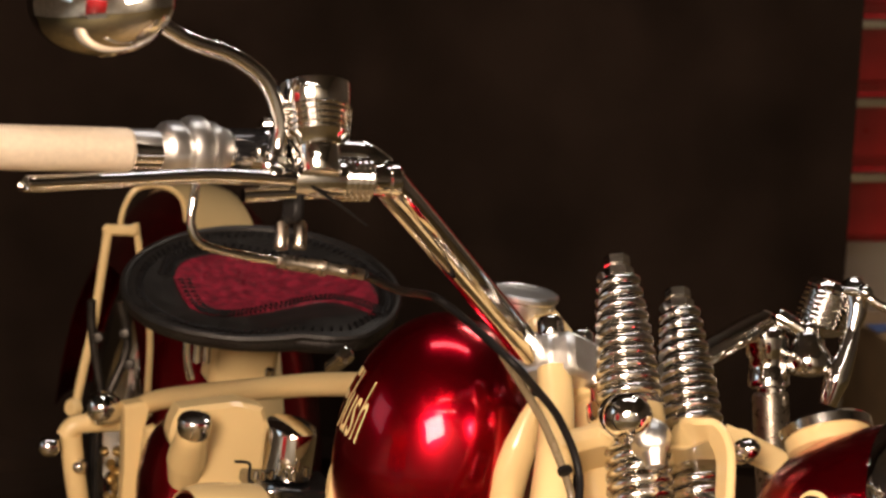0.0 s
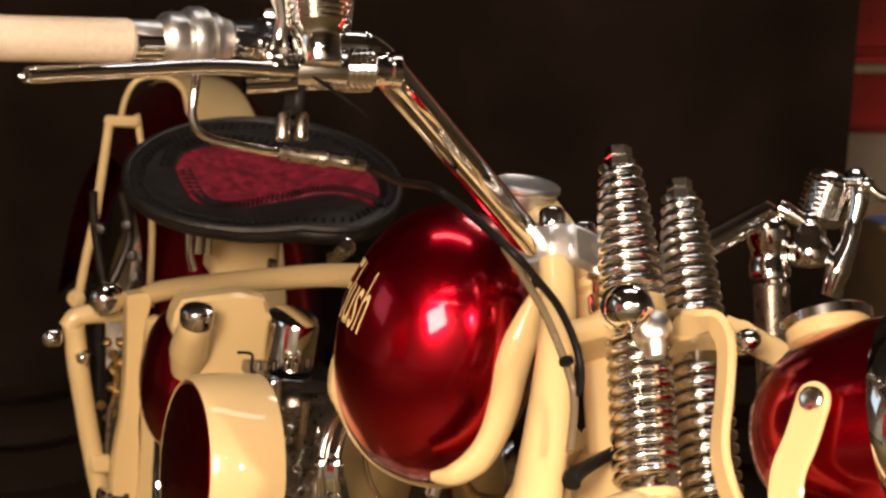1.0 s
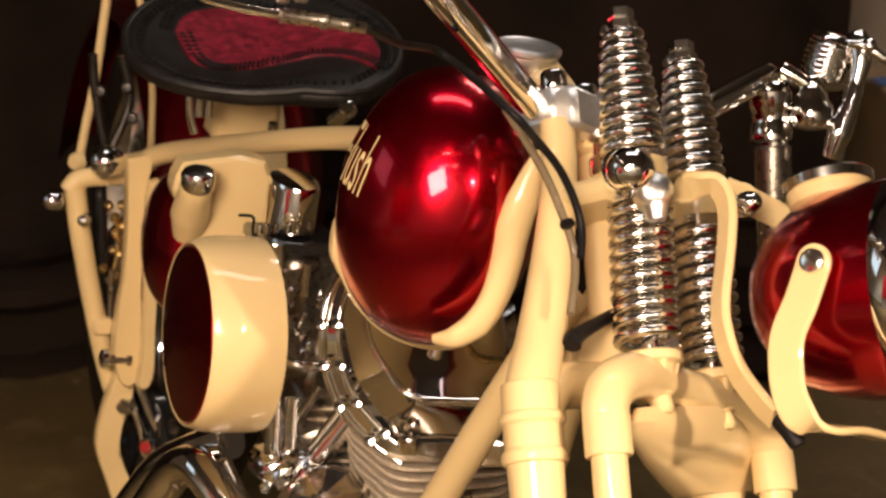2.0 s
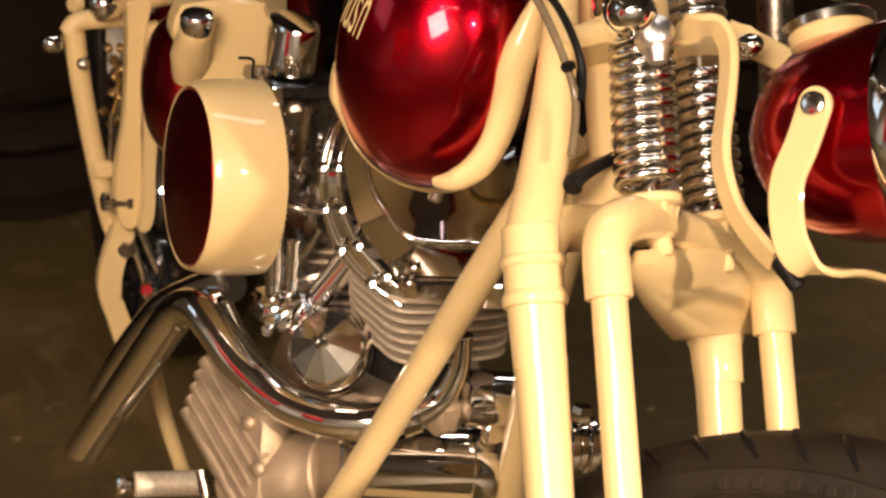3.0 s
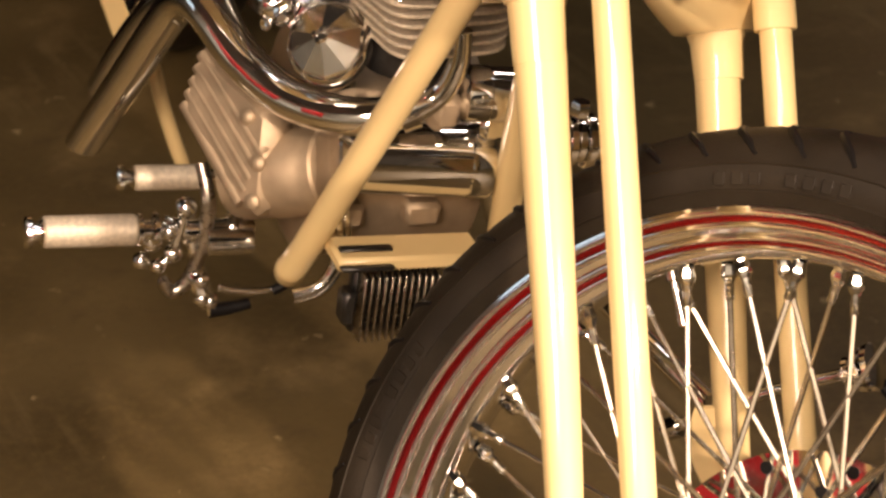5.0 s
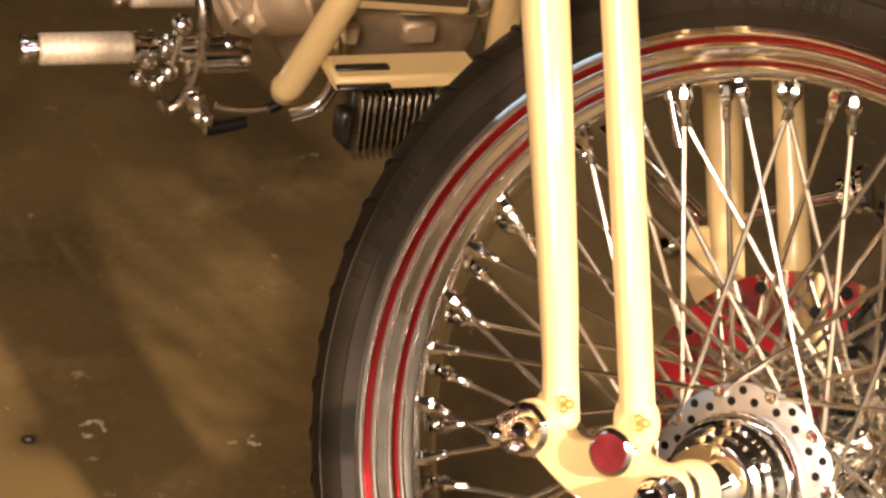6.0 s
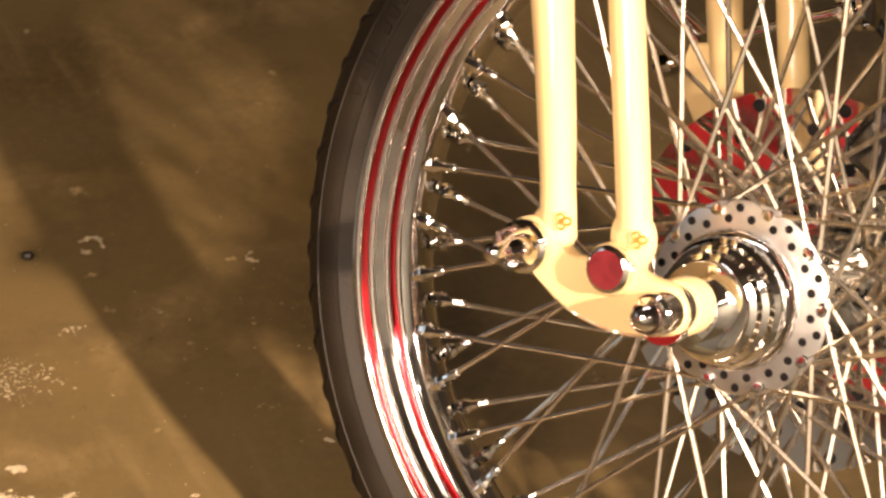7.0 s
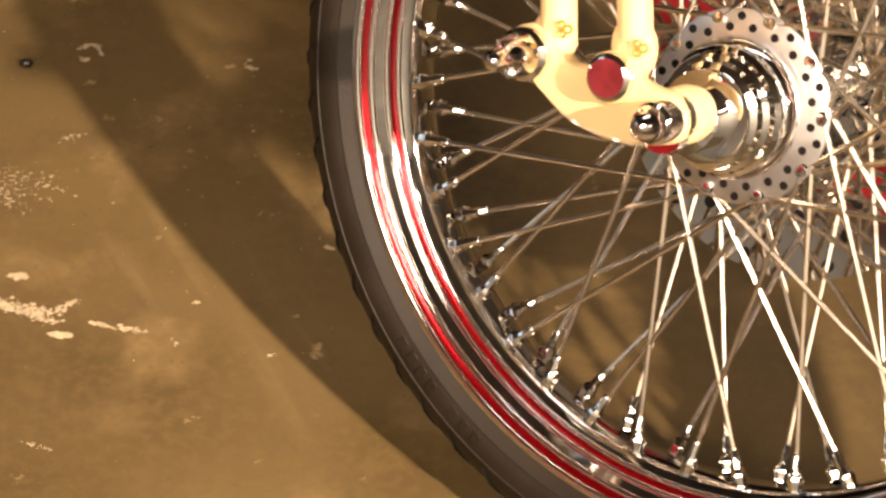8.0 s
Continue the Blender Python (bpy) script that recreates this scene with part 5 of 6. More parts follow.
def fender(y0, y1, r, a0, a1, lift=0.0, thick=0.004):
    """A strip of the domed rear fender between two lines across it."""
    bm = B()
    na, ny = 40, 14
    rows = []
    for side in (0, 1):
        for i in range(na + 1):
            a = radians(a0 + (a1 - a0) * i / na)
            row = []
            for j in range(ny + 1):
                y = y0 + (y1 - y0) * j / ny
                k = 1 - 0.26 * abs(y / 0.105) ** 2.6
                rr = r * k + lift - (thick if side else 0)
                row.append(bm.verts.new(RW + Vector((rr * math.cos(a), y, rr * math.sin(a)))))
            rows.append(row)
    m = na + 1
    for i in range(na):
        for j in range(ny):
            bm.faces.new((rows[i][j], rows[i][j + 1], rows[i + 1][j + 1], rows[i + 1][j]))
            bm.faces.new((rows[m + i][j], rows[m + i + 1][j], rows[m + i + 1][j + 1], rows[m + i][j + 1]))
    for i in range(na):
        for j in (0, ny):
            bm.faces.new((rows[i][j], rows[i + 1][j], rows[m + i + 1][j], rows[m + i][j]))
    for j in range(ny):
        for i in (0, na):
            bm.faces.new((rows[i][j], rows[m + i][j], rows[m + i][j + 1], rows[i][j + 1]))
    return bm


rear_fender = bike_part("rear_fender", fender(-0.105, 0.105, 0.398, 8, 172), RED, bike, "candy red rear fender with a cream centre band")
bike_part("centre_band", fender(-0.040, 0.030, 0.398, 8, 172, 0.002), CREAM, rear_fender, "cream painted band")
bike_part("edge_trim", tube(B(), [(-1.0, -0.134, -0.050), (-1.0, -0.131, -0.028), (-1.0, -0.122, -0.010), (-1.0, -0.105, -0.003), (-1.0, -0.085, -0.005), (-1.0, -0.070, -0.016), (-1.0, -0.062, -0.040)], 0.0032, 10, 6), CREAM, rear_fender, "thin cream hoop")
rear_wheel = bike_part("rear_wheel", lathe(B(), [(0.225, 0.055), (0.225, -0.055), (0.215, -0.03), (0.215, 0.03)], Matrix.Translation(RW) @ AXLE, 80, closed=True), CHROME, bike, "chrome rear wheel")
bike_part("rear_tyre", lathe(B(), [(0.225, 0.055), (0.25, 0.062), (0.28, 0.062), (0.31, 0.050), (0.326, 0.025), (0.33, 0), (0.326, -0.025), (0.31, -0.050), (0.28, -0.062), (0.25, -0.062), (0.225, -0.055)], Matrix.Translation(RW) @ AXLE, 80, closed=True), RUBBER, rear_wheel, "black rear tyre")
bike_part("rear_hub", lathe(B(), [(0, 0.09), (0.03, 0.085), (0.06, 0.05), (0.06, -0.05), (0.03, -0.085), (0, -0.09)], Matrix.Translation(RW) @ AXLE, 40), CHROME, rear_wheel, "chrome rear hub")
rs = mesh_of("rear_spoke", tube(B(), [(0, 0, 0.055), (0, 0, 0.22)], 0.002, 6, 1), STEEL)
for i in range(40):
    part("rear_spoke", rs, None, rear_wheel, m=BIKE @ Matrix.Translation(RW) @ pose(0, (-0.03, 0.03)[i % 2], 0) @ pose(0, 0, 0, 0, 9 * i, 0))
bm = B()
tube(bm, [(-0.52, 0.16, -0.52), (-0.56, 0.22, -0.66), (-0.60, 0.30, -0.83)], 0.010, 12, 4)
block(bm, at((-0.60, 0.302, -0.832), (0, -0.14, 1)), (0.05, 0.04, 0.012), 0.004)
bike_part("side_stand", bm, CHROME, bike, "chrome side stand on the floor")

# ---------------------------------------------------------------- oil tank and electrics
oil_tank = bike_part("oil_tank", ball(B(), (-0.50, -0.172, -0.186), (0.060, 0.026, 0.060), seg=40, rings=24), RED, bike, "candy red oil tank under a cream cover")
YZ = Matrix(((0, 0, 1, 0), (1, 0, 0, 0), (0, 1, 0, 0), (0, 0, 0, 1)))        # draws an outline across the machine
bm = plate(B(), Matrix.Translation((-0.455, 0, 0)) @ YZ, [(p.x, p.y) for p in smooth_path([(y, z, 0) for y, z in [(-0.185, -0.101), (-0.114, -0.097), (-0.103, -0.173), (-0.173, -0.175), (-0.167, -0.163), (-0.173, -0.149), (-0.185, -0.138), (-0.191, -0.126), (-0.19, -0.112)]], 3)], 0.030, 0.004)
cover = bike_part("oil_cover", bm, CREAM, oil_tank, "cream painted cover")
bike_part("filler_neck", tube(B(), [(-0.455, -0.1720, -0.1680), (-0.440, -0.1750, -0.1430), (-0.422, -0.1780, -0.1220), (-0.418, -0.1780, -0.1120)], [0.012, 0.017, 0.0139, 0.0136], 28, 6), CREAM, oil_tank)
bike_part("oil_cap", lathe(B(), [(0.0128, -0.008), (0.0139, -0.006), (0.0142, 0.005), (0.0125, 0.008), (0.0070, 0.0102), (0, 0.0108)], at((-0.416, -0.1780, -0.1080), (0.22, -0.1, 1)), 32), STEEL, oil_tank, "chrome screw cap")
bm = B()
block(bm, pose(-0.66, -0.079, -0.095, 0, 4, 0), (0.04, 0.064, 0.075), 0.006)
bike_part("battery_cover", bm, CREAM, oil_tank, "cream battery cover under the seat")
bike_part("seat_spring", tube(B(), [(-0.60, -0.137, -0.070), (-0.60, -0.136, -0.098)], 0.0040, 12, 2), CHROME, seat, "short chrome seat spring")
bike_part("seat_spring", tube(B(), [(-0.60, -0.128, -0.070), (-0.60, -0.127, -0.098)], 0.0040, 12, 2), CHROME, seat, "short chrome seat spring")
bike_part("seat_spring", tube(B(), [(-0.60, -0.147, -0.070), (-0.60, -0.145, -0.096), (-0.60, -0.139, -0.114)], 0.0036, 12, 4), CHROME, seat, "short chrome seat spring")
bike_part("seat_spring", lathe(B(), [(0.0036, 0), (0.0050, 0.001), (0.0050, 0.007), (0.0030, 0.009)], at((-0.60, -0.0665, -0.108)), 10), CHROME, seat, "short chrome seat spring")

coil = bike_part("ignition_coil", lathe(B(), [(0.0233, -0.0220), (0.0265, -0.0200), (0.0265, 0.0170), (0.0249, 0.0210), (0.0212, 0.0220), (0, 0.0225)], at((-0.385, -0.1055, -0.1150), (0.06, 0, 1)) @ Matrix.Diagonal((0.8, 1.12, 0.95, 1)), 48), CHROME, bike, "bright chrome coil cover on a steel plate")
bike_part("coil_plate", block(B(), pose(-0.375, -0.1040, -0.1440), (0.06, 0.0700, 0.0110), 0.002), GLOSSBLACK, coil, "flat black mounting plate")
bike_part("coil_lead", tube(B(), [(-0.36, y, z) for y, z in [(-0.156, -0.121), (-0.144, -0.122), (-0.143, -0.133), (-0.141, -0.14)]], 0.0013, 8, 4), BLACK, coil, "thin black lead")
for y, z in [(-0.14, -0.128), (-0.134, -0.128), (-0.127, -0.127), (-0.117, -0.128), (-0.108, -0.128), (-0.099, -0.124)]:
    bike_part("stud", lathe(B(), [(0.0024, -0.004), (0.0024, 0.003), (0, 0.004)], at((-0.350, y, z)), 8), CHROME, coil, "small steel stud")

# ---------------------------------------------------------------- engine
bm = B()
lathe(bm, [(0.085, -0.075), (0.100, -0.070), (0.105, -0.055), (0.105, 0.055), (0.100, 0.070), (0.085, 0.075)], pose(-0.36, 0.0, -0.46, 90), 48)
engine = bike_part("engine", bm, ALU, bike, "chrome and aluminium twin-cylinder engine")
bm = B()
for k, (y, z, sx, sy, sz) in enumerate(((-0.075, -0.19, 0.05, 0.05, 0.07), (-0.055, -0.25, 0.06, 0.06, 0.06), (-0.095, -0.17, 0.05, 0.045, 0.04), (-0.10, -0.225, 0.045, 0.035, 0.05), (-0.06, -0.31, 0.08, 0.09, 0.06))):
    block(bm, pose(-0.39, y, z, 5 * k, 7 * k, 4), (sx, sy, sz), 0.008)
bike_part("carburettor", bm, NICKEL, engine, "dull metal carburettor and manifold")["kind"] = "stuff"
bm = B()
for i in range(9):
    p = Vector((-0.345 + 0.004 * (i % 3), -0.120 + 0.009 * i, -0.165 - 0.017 * (i % 4) - 0.006 * i))
    lathe(bm, [(0.0030, 0), (0.0048, 0.001), (0.0048, 0.005), (0.0026, 0.006), (0.0026, 0.014 + 0.004 * (i % 3)), (0, 0.016 + 0.004 * (i % 3))], at(p, (0.5, -0.3 + 0.15 * (i % 4), 0.8)), 10)
tube(bm, [(-0.345, -0.115, -0.235), (-0.335, -0.095, -0.240), (-0.335, -0.068, -0.238)], 0.0045, 10, 4)
tube(bm, [(-0.345, -0.120, -0.262), (-0.335, -0.100, -0.290), (-0.330, -0.080, -0.255)], 0.0040, 10, 4)
bike_part("carburettor_fitting", bm, CHROME, engine, "chrome screws and fittings")["kind"] = "stuff"
for p, q, r in (((-0.33, -0.1290, -0.136), (-0.33, -0.1262, -0.170), 0.0045), ((-0.33, -0.104, -0.150), (-0.33, -0.103, -0.178), 0.0038), ((-0.30, -0.128, -0.245), (-0.30, -0.124, -0.300), 0.0065), ((-0.30, -0.112, -0.255), (-0.30, -0.110, -0.300), 0.0055), ((-0.285, -0.068, -0.268), (-0.295, -0.104, -0.332), 0.0085), ((-0.30, -0.055, -0.24), (-0.30, -0.090, -0.30), 0.0050)):
    bike_part("pushrod_tube", tube(B(), [p, q], r, 16, 2), CHROME, engine, "chrome pushrod tube")
bm = B()
block(bm, pose(-0.305, -0.116, -0.312, 10, 0, 12), (0.04, 0.040, 0.026), 0.006)
for p in ((-0.285, -0.132, -0.304), (-0.280, -0.100, -0.306), (-0.283, -0.117, -0.324), (-0.29, -0.128, -0.330), (-0.285, -0.098, -0.335)):
    hexnut(bm, at(p, (0.5, -0.3, 0.8)), 0.0050, 0.006)
bike_part("lifter_block", bm, CHROME, engine, "chrome lifter block")

# front cylinder: head, rocker cover, fins
def skin(name, rows, thick, label):
    """A folded sheet through rows of points, each row on one fold, with a back."""
    bm = B()
    fine = []
    for a, b in zip(rows, rows[1:]):
        for k in range(4):
            fine.append([Vector(p).lerp(Vector(q), k / 4) for p, q in zip(a, b)])
    fine.append([Vector(p) for p in rows[-1]])
    fine = [smooth_path(r, 6) for r in fine]
    front = [[bm.verts.new(p) for p in r] for r in fine]
    back = [[bm.verts.new(p + Vector((-thick, 0.004, -0.002))) for p in r] for r in fine]
    n, m = len(front), len(front[0])
    for i in range(n - 1):
        for j in range(m - 1):
            bm.faces.new((front[i][j], front[i][j + 1], front[i + 1][j + 1], front[i + 1][j]))
            bm.faces.new((back[i][j], back[i + 1][j], back[i + 1][j + 1], back[i][j + 1]))
        for j in (0, m - 1):
            bm.faces.new((front[i][j], front[i + 1][j], back[i + 1][j], back[i][j]))
    for j in range(m - 1):
        for i in (0, n - 1):
            bm.faces.new((front[i][j], front[i][j + 1], back[i][j + 1], back[i][j]))
    return bike_part(name, bm, CHROME, engine, label, 20)


crest = [(-0.275, -0.0718, -0.1595), (-0.252, -0.0708, -0.1865), (-0.232, -0.0583, -0.2071), (-0.212, -0.0407, -0.2205)]
face = [[Vector(c).lerp(Vector((c[0] + 0.004, 0.055, c[2] - 0.002)), k / 3) for k in range(4)] for c in crest]
skin("rocker_cover", face, 0.03, "polished chrome rocker cover")
skin("cover_side", [[(-0.290, -0.0860, -0.160), (-0.275, -0.0815, -0.194), (-0.262, -0.0715, -0.2255), (-0.245, -0.0530, -0.2500), (-0.232, -0.0440, -0.2580)], [(-0.2735, -0.0722, -0.1600), (-0.2515, -0.0712, -0.1870), (-0.2315, -0.0587, -0.2075), (-0.2115, -0.0411, -0.2210), (-0.2085, -0.0400, -0.2240)]], 0.02, "polished chrome cover flank")
low = [[(-0.2105, -0.0405, -0.2222), (-0.2095, 0.006, -0.2240), (-0.2085, 0.055, -0.2260)], [(-0.2085, -0.0420, -0.2262), (-0.2070, 0.006, -0.2275), (-0.2060, 0.055, -0.2290)], [(-0.2000, -0.0530, -0.2440), (-0.1990, 0.004, -0.2460), (-0.1980, 0.055, -0.2480)]]
skin("cover_front", low, 0.03, "polished chrome cover front")
skin("head_flange", [[(-0.1985, -0.0545, -0.2445), (-0.1950, 0.004, -0.2465), (-0.1940, 0.055, -0.2485)], [(-0.1900, -0.0580, -0.2480), (-0.1880, 0.004, -0.2492), (-0.1870, 0.055, -0.2515)], [(-0.1880, -0.0540, -0.2580), (-0.1860, 0.004, -0.2600), (-0.1860, 0.055, -0.2620)], [(-0.1940, -0.0480, -0.2650), (-0.1910, 0.004, -0.2675), (-0.1910, 0.055, -0.2700)]], 0.04, "polished chrome flange")
bike_part("cover_bead", tube(B(), [Vector(c) + Vector((0.002, -0.0005, 0.001)) for c in crest] + [(-0.208, 0.006, -0.2215), (-0.207, 0.055, -0.2235)], 0.0026, 12, 8), CHROME, engine, "chrome bead")
for y, z, x in ((-0.050, -0.246, -0.188), (-0.044, -0.2375, -0.199), (0.008, -0.240, -0.194), (0.036, -0.243, -0.193)):
    bike_part("cover_bolt", lathe(B(), [(0.0048, 0), (0.0050, 0.004), (0.0030, 0.0055), (0, 0.006)], at((x, y, z), (0.7, -0.2, 0.6)), 10), CHROME, engine, "chrome socket bolt")
RIM_OUT = [(-0.262, -0.0880, -0.128), (-0.254, -0.1040, -0.1440), (-0.244, -0.1120, -0.1739), (-0.240, -0.1075, -0.2061), (-0.232, -0.0930, -0.2370), (-0.220, -0.0690, -0.2600), (-0.204, -0.0480, -0.2720)]
RIM_IN = [(-0.258, -0.0800, -0.132), (-0.250, -0.0940, -0.1470), (-0.240, -0.1010, -0.172), (-0.235, -0.0955, -0.2041), (-0.226, -0.0815, -0.2310), (-0.212, -0.0605, -0.2510), (-0.199, -0.0460, -0.2600)]
bike_part("cam_cover", tube(B(), RIM_OUT, 0.0034, 20, 10), CHROME, engine, "curved chrome cover rim")
bike_part("cam_cover", tube(B(), RIM_IN, 0.0030, 20, 10), CHROME, engine, "curved chrome cover rim")
bike_part("cam_cover", strap(B(), [Vector(a).lerp(Vector(b), 0.5) + Vector((-0.002, 0, 0)) for a, b in zip(RIM_OUT, RIM_IN)], 0.015, 0.005, (0.75, 0.9, 0.1)), CHROME, engine, "curved chrome cover flange")
for a, b in zip(RIM_OUT[2:6], RIM_IN[2:6]):
    for p in (a, b):
        bike_part("cover_bolt", lathe(B(), [(0.0045, 0), (0.0048, 0.004), (0.0040, 0.006), (0, 0.0066)], at(Vector(p) + Vector((0.004, -0.002, 0.002)), (0.75, -0.5, 0.4)), 10), CHROME, engine, "chrome bolt")
bike_part("fuel_tap", lathe(B(), [(0.0045, 0), (0.0058, 0.001), (0.0058, 0.014), (0.0040, 0.016), (0, 0.016)], at((-0.150, -0.052, -0.150), (0.1, -0.2, -1)), 20), CHROME, tank, "chrome fuel tap under the tank")
bm = B()
tube(bm, [(-0.160, -0.030, -0.152), (-0.160, -0.015, -0.168), (-0.165, 0.02, -0.172)], 0.0035, 12, 4)
bike_part("fuel_line", bm, BRASS, engine, "brass fuel line")


def fins(centre, axis, n, step, r0, name, label):
    for i in range(n):
        r = r0 * (1 - 0.05 * abs(i - n / 2) / n)
        m = at(Vector(centre) - Vector(axis).normalized() * step * i, axis)
        bike_part(name, lathe(B(), [(r * 0.6, 0), (r - 0.003, 0.0), (r, 0.0010), (r, 0.0024), (r - 0.003, 0.0034), (r * 0.6, 0.0040)], m, 44, closed=True), PEGMETAL, engine)
    bike_part("cylinder_barrel", lathe(B(), [(r0 * 0.70, 0.0), (r0 * 0.70, -step * (n + 0.5))], at(centre, axis), 36), DARK, engine, label)


FIN = [(p.x, p.y) for p in smooth_path([(-0.300, -0.068, 0), (-0.268, -0.0725, 0), (-0.236, -0.0665, 0), (-0.212, -0.0610, 0), (-0.200, -0.0500, 0), (-0.198, -0.0300, 0), (-0.203, 0.0, 0), (-0.212, 0.045, 0), (-0.240, 0.060, 0), (-0.300, 0.060, 0)], 4)]
for i in range(7):
    k = 1 - 0.02 * i
    bike_part("cylinder_fin", plate(B(), pose(0.0015 * i, 0, -0.2735 - 0.0080 * i, 0, 2, 0) @ Matrix.Diagonal((1, k, 1, 1)), FIN, 0.0034, 0.0010), PEGMETAL, engine)
bike_part("cylinder_barrel", lathe(B(), [(0.046, 0.0), (0.046, -0.085)], at((-0.258, -0.010, -0.262)), 36), DARK, engine, "dark barrel between the fins")
fins((-0.40, -0.030, -0.300), (-0.30, -0.02, 0.95), 8, 0.0085, 0.062, "cylinder_fin", "dark barrel between the fins")

# air cleaner
am = at((-0.315, -0.128, -0.206), (0.04, -1, 0.0))
air = bike_part("air_cleaner", lathe(B(), [(0.050, 0.013), (0.0745, 0.0135)] + [(0.0782 - 0.0050 * abs((0.036 - z) / 0.036) ** 3.2, z) for z in (0.015, 0.018, 0.022, 0.027, 0.033, 0.039, 0.045, 0.051, 0.057, 0.062, 0.066, 0.069, 0.0715)] + [(0.0724, 0.0730), (0.0714, 0.0727), (0.0708, 0.068)], am, 72), CREAM, bike, "cream drum air cleaner with a red face")
bike_part("air_cleaner_face", lathe(B(), [(0.0712, 0.066), (0.0708, 0.0712), (0.0690, 0.0735), (0.052, 0.0755), (0.030, 0.0780), (0, 0.0790)], am, 60), RED, air, "candy red face plate")

# cone cover
bm = B()
lathe(bm, [(0.032, -0.020), (0.0345, -0.016), (0.0345, -0.004), (0.0315, 0.0)], at((-0.243, -0.091, -0.323), (0.62, -0.55, 0.56)), 40)
bike_part("cone_base", bm, CHROME, engine, "chrome cover base ring")
cone = bike_part("cone_cover", lathe(B(), [(0.0315, 0.0), (0.0300, 0.004), (0.0060, 0.017), (0.0050, 0.0195), (0, 0.020)], at((-0.243, -0.091, -0.323), (0.62, -0.55, 0.56)), 10), STEEL, engine, "faceted chrome cone cover", 12)
bm = B()
for a in range(0, 360, 90):
    m = at((-0.243, -0.091, -0.323), (0.62, -0.55, 0.56)) @ pose(0.0045 * math.cos(radians(a)), 0.0045 * math.sin(radians(a)), 0.0185)
    bead(bm, m, 0.0028, 0.004)
bike_part("cone_bolt", bm, CHROME, engine, "small chrome bolts")

# exhaust
def slash_cut(bm):
    """Cuts the pipe's end off level with the floor and closes it."""
    ret = bmesh.ops.bisect_plane(bm, geom=bm.verts[:] + bm.edges[:] + bm.faces[:], plane_co=(-0.4800, -0.2388, -0.5264), plane_no=(-0.25, -0.10, -1.0), clear_outer=True)
    bmesh.ops.edgeloop_fill(bm, edges=[e for e in ret["geom_cut"] if isinstance(e, bmesh.types.BMEdge)])
    return bm


exhaust = bike_part("exhaust_pipe", slash_cut(tube(B(), [(-0.200, 0.004, -0.295), (-0.200, 0.004, -0.325), (-0.205, -0.008, -0.355), (-0.212, -0.046, -0.374), (-0.235, -0.085, -0.382), (-0.27, -0.116, -0.381), (-0.30, -0.143, -0.364), (-0.33, -0.162, -0.341), (-0.350, -0.1715, -0.3335), (-0.372, -0.1785, -0.343), (-0.39, -0.185, -0.365), (-0.43, -0.201, -0.430), (-0.495, -0.232, -0.545)], [0.0090, 0.0095, 0.0105] + [0.0155] + [0.0165] * 9, 24, 8)), CHROME, bike, "chrome exhaust pipes with slash-cut tips")
bike_part("exhaust_pipe_rear", tube(B(), [(-0.35, -0.145, -0.31), (-0.385, -0.166, -0.336), (-0.42, -0.183, -0.367), (-0.46, -0.199, -0.425), (-0.485, -0.211, -0.473)], 0.0165, 24, 8), CHROME, exhaust, "second chrome pipe")
bike_part("heat_tube", tube(B(), [(-0.365, -0.150, -0.322), (-0.36, -0.146, -0.33), (-0.34, -0.128, -0.363), (-0.31, -0.105, -0.381), (-0.28, -0.084, -0.380), (-0.26, -0.06, -0.365)], 0.0058, 14, 8), CHROME, exhaust, "thin chrome tube")
bike_part("pipe_clamp", lathe(B(), [(0.0150, -0.008), (0.0178, -0.007), (0.0178, 0.007), (0.0150, 0.008)], at((-0.208, -0.030, -0.367), (-0.1, -0.9, -0.4)), 24), STEEL, exhaust, "steel pipe clamp")

# gear case, starter and lower parts
dA = (Vector((-0.16, 0.027, -0.385)) - Vector((-0.30, -0.113, -0.469))).normalized()
G0 = Vector((-0.30, -0.113, -0.469))
bm = B()
lathe(bm, [(0.028, -0.030), (0.034, -0.026), (0.0365, -0.015), (0.0372, 0.015), (0.0376, 0.0155), (0.0376, 0.050), (0.0365, 0.052), (0.0365, 0.066), (0.034, 0.068)], at(G0, dA), 48)
gear_case = bike_part("gear_case", bm, ALU, bike, "grey cast gear case with slanting ribs")
bm = B()
fm = Matrix.Translation((-0.325, -0.140, -0.430)) @ frame_of((0.55, -0.80, 0.25)).to_4x4()
plate(bm, fm, [(-0.036, 0.0545), (-0.005, 0.0444), (0.039, 0.0340), (0.054, 0.0240), (0.068, -0.052), (0.060, -0.062), (0.050, -0.060), (0.002, -0.030), (-0.039, -0.0075), (-0.042, 0.0165)], 0.040, 0.010)
bike_part("case_cover", bm, ALU, gear_case)
for i in range(5):
    p = fm @ Vector((-0.0385 + 0.0012 * i, 0.0020 + 0.0115 * i, 0.019))
    q = fm @ Vector((0.0440 + 0.0022 * i, -0.0560 + 0.0115 * i, 0.019))
    bike_part("case_rib", tube(B(), [p - (fm.to_3x3() @ Vector((0, 0, 0.0058))), q - (fm.to_3x3() @ Vector((0, 0, 0.0058)))], [0.0072, 0.0076], 14, 3), ALU, gear_case)
for p in ((0.031, 0.015, 0.019), (0.053, -0.017, 0.019), (0.058, -0.049, 0.019)):
    bike_part("case_screw", lathe(B(), [(0.007, 0), (0.007, 0.003), (0.004, 0.0055), (0, 0.006)], fm @ Matrix.Translation(p), 14), ALU, gear_case)
bm = B()
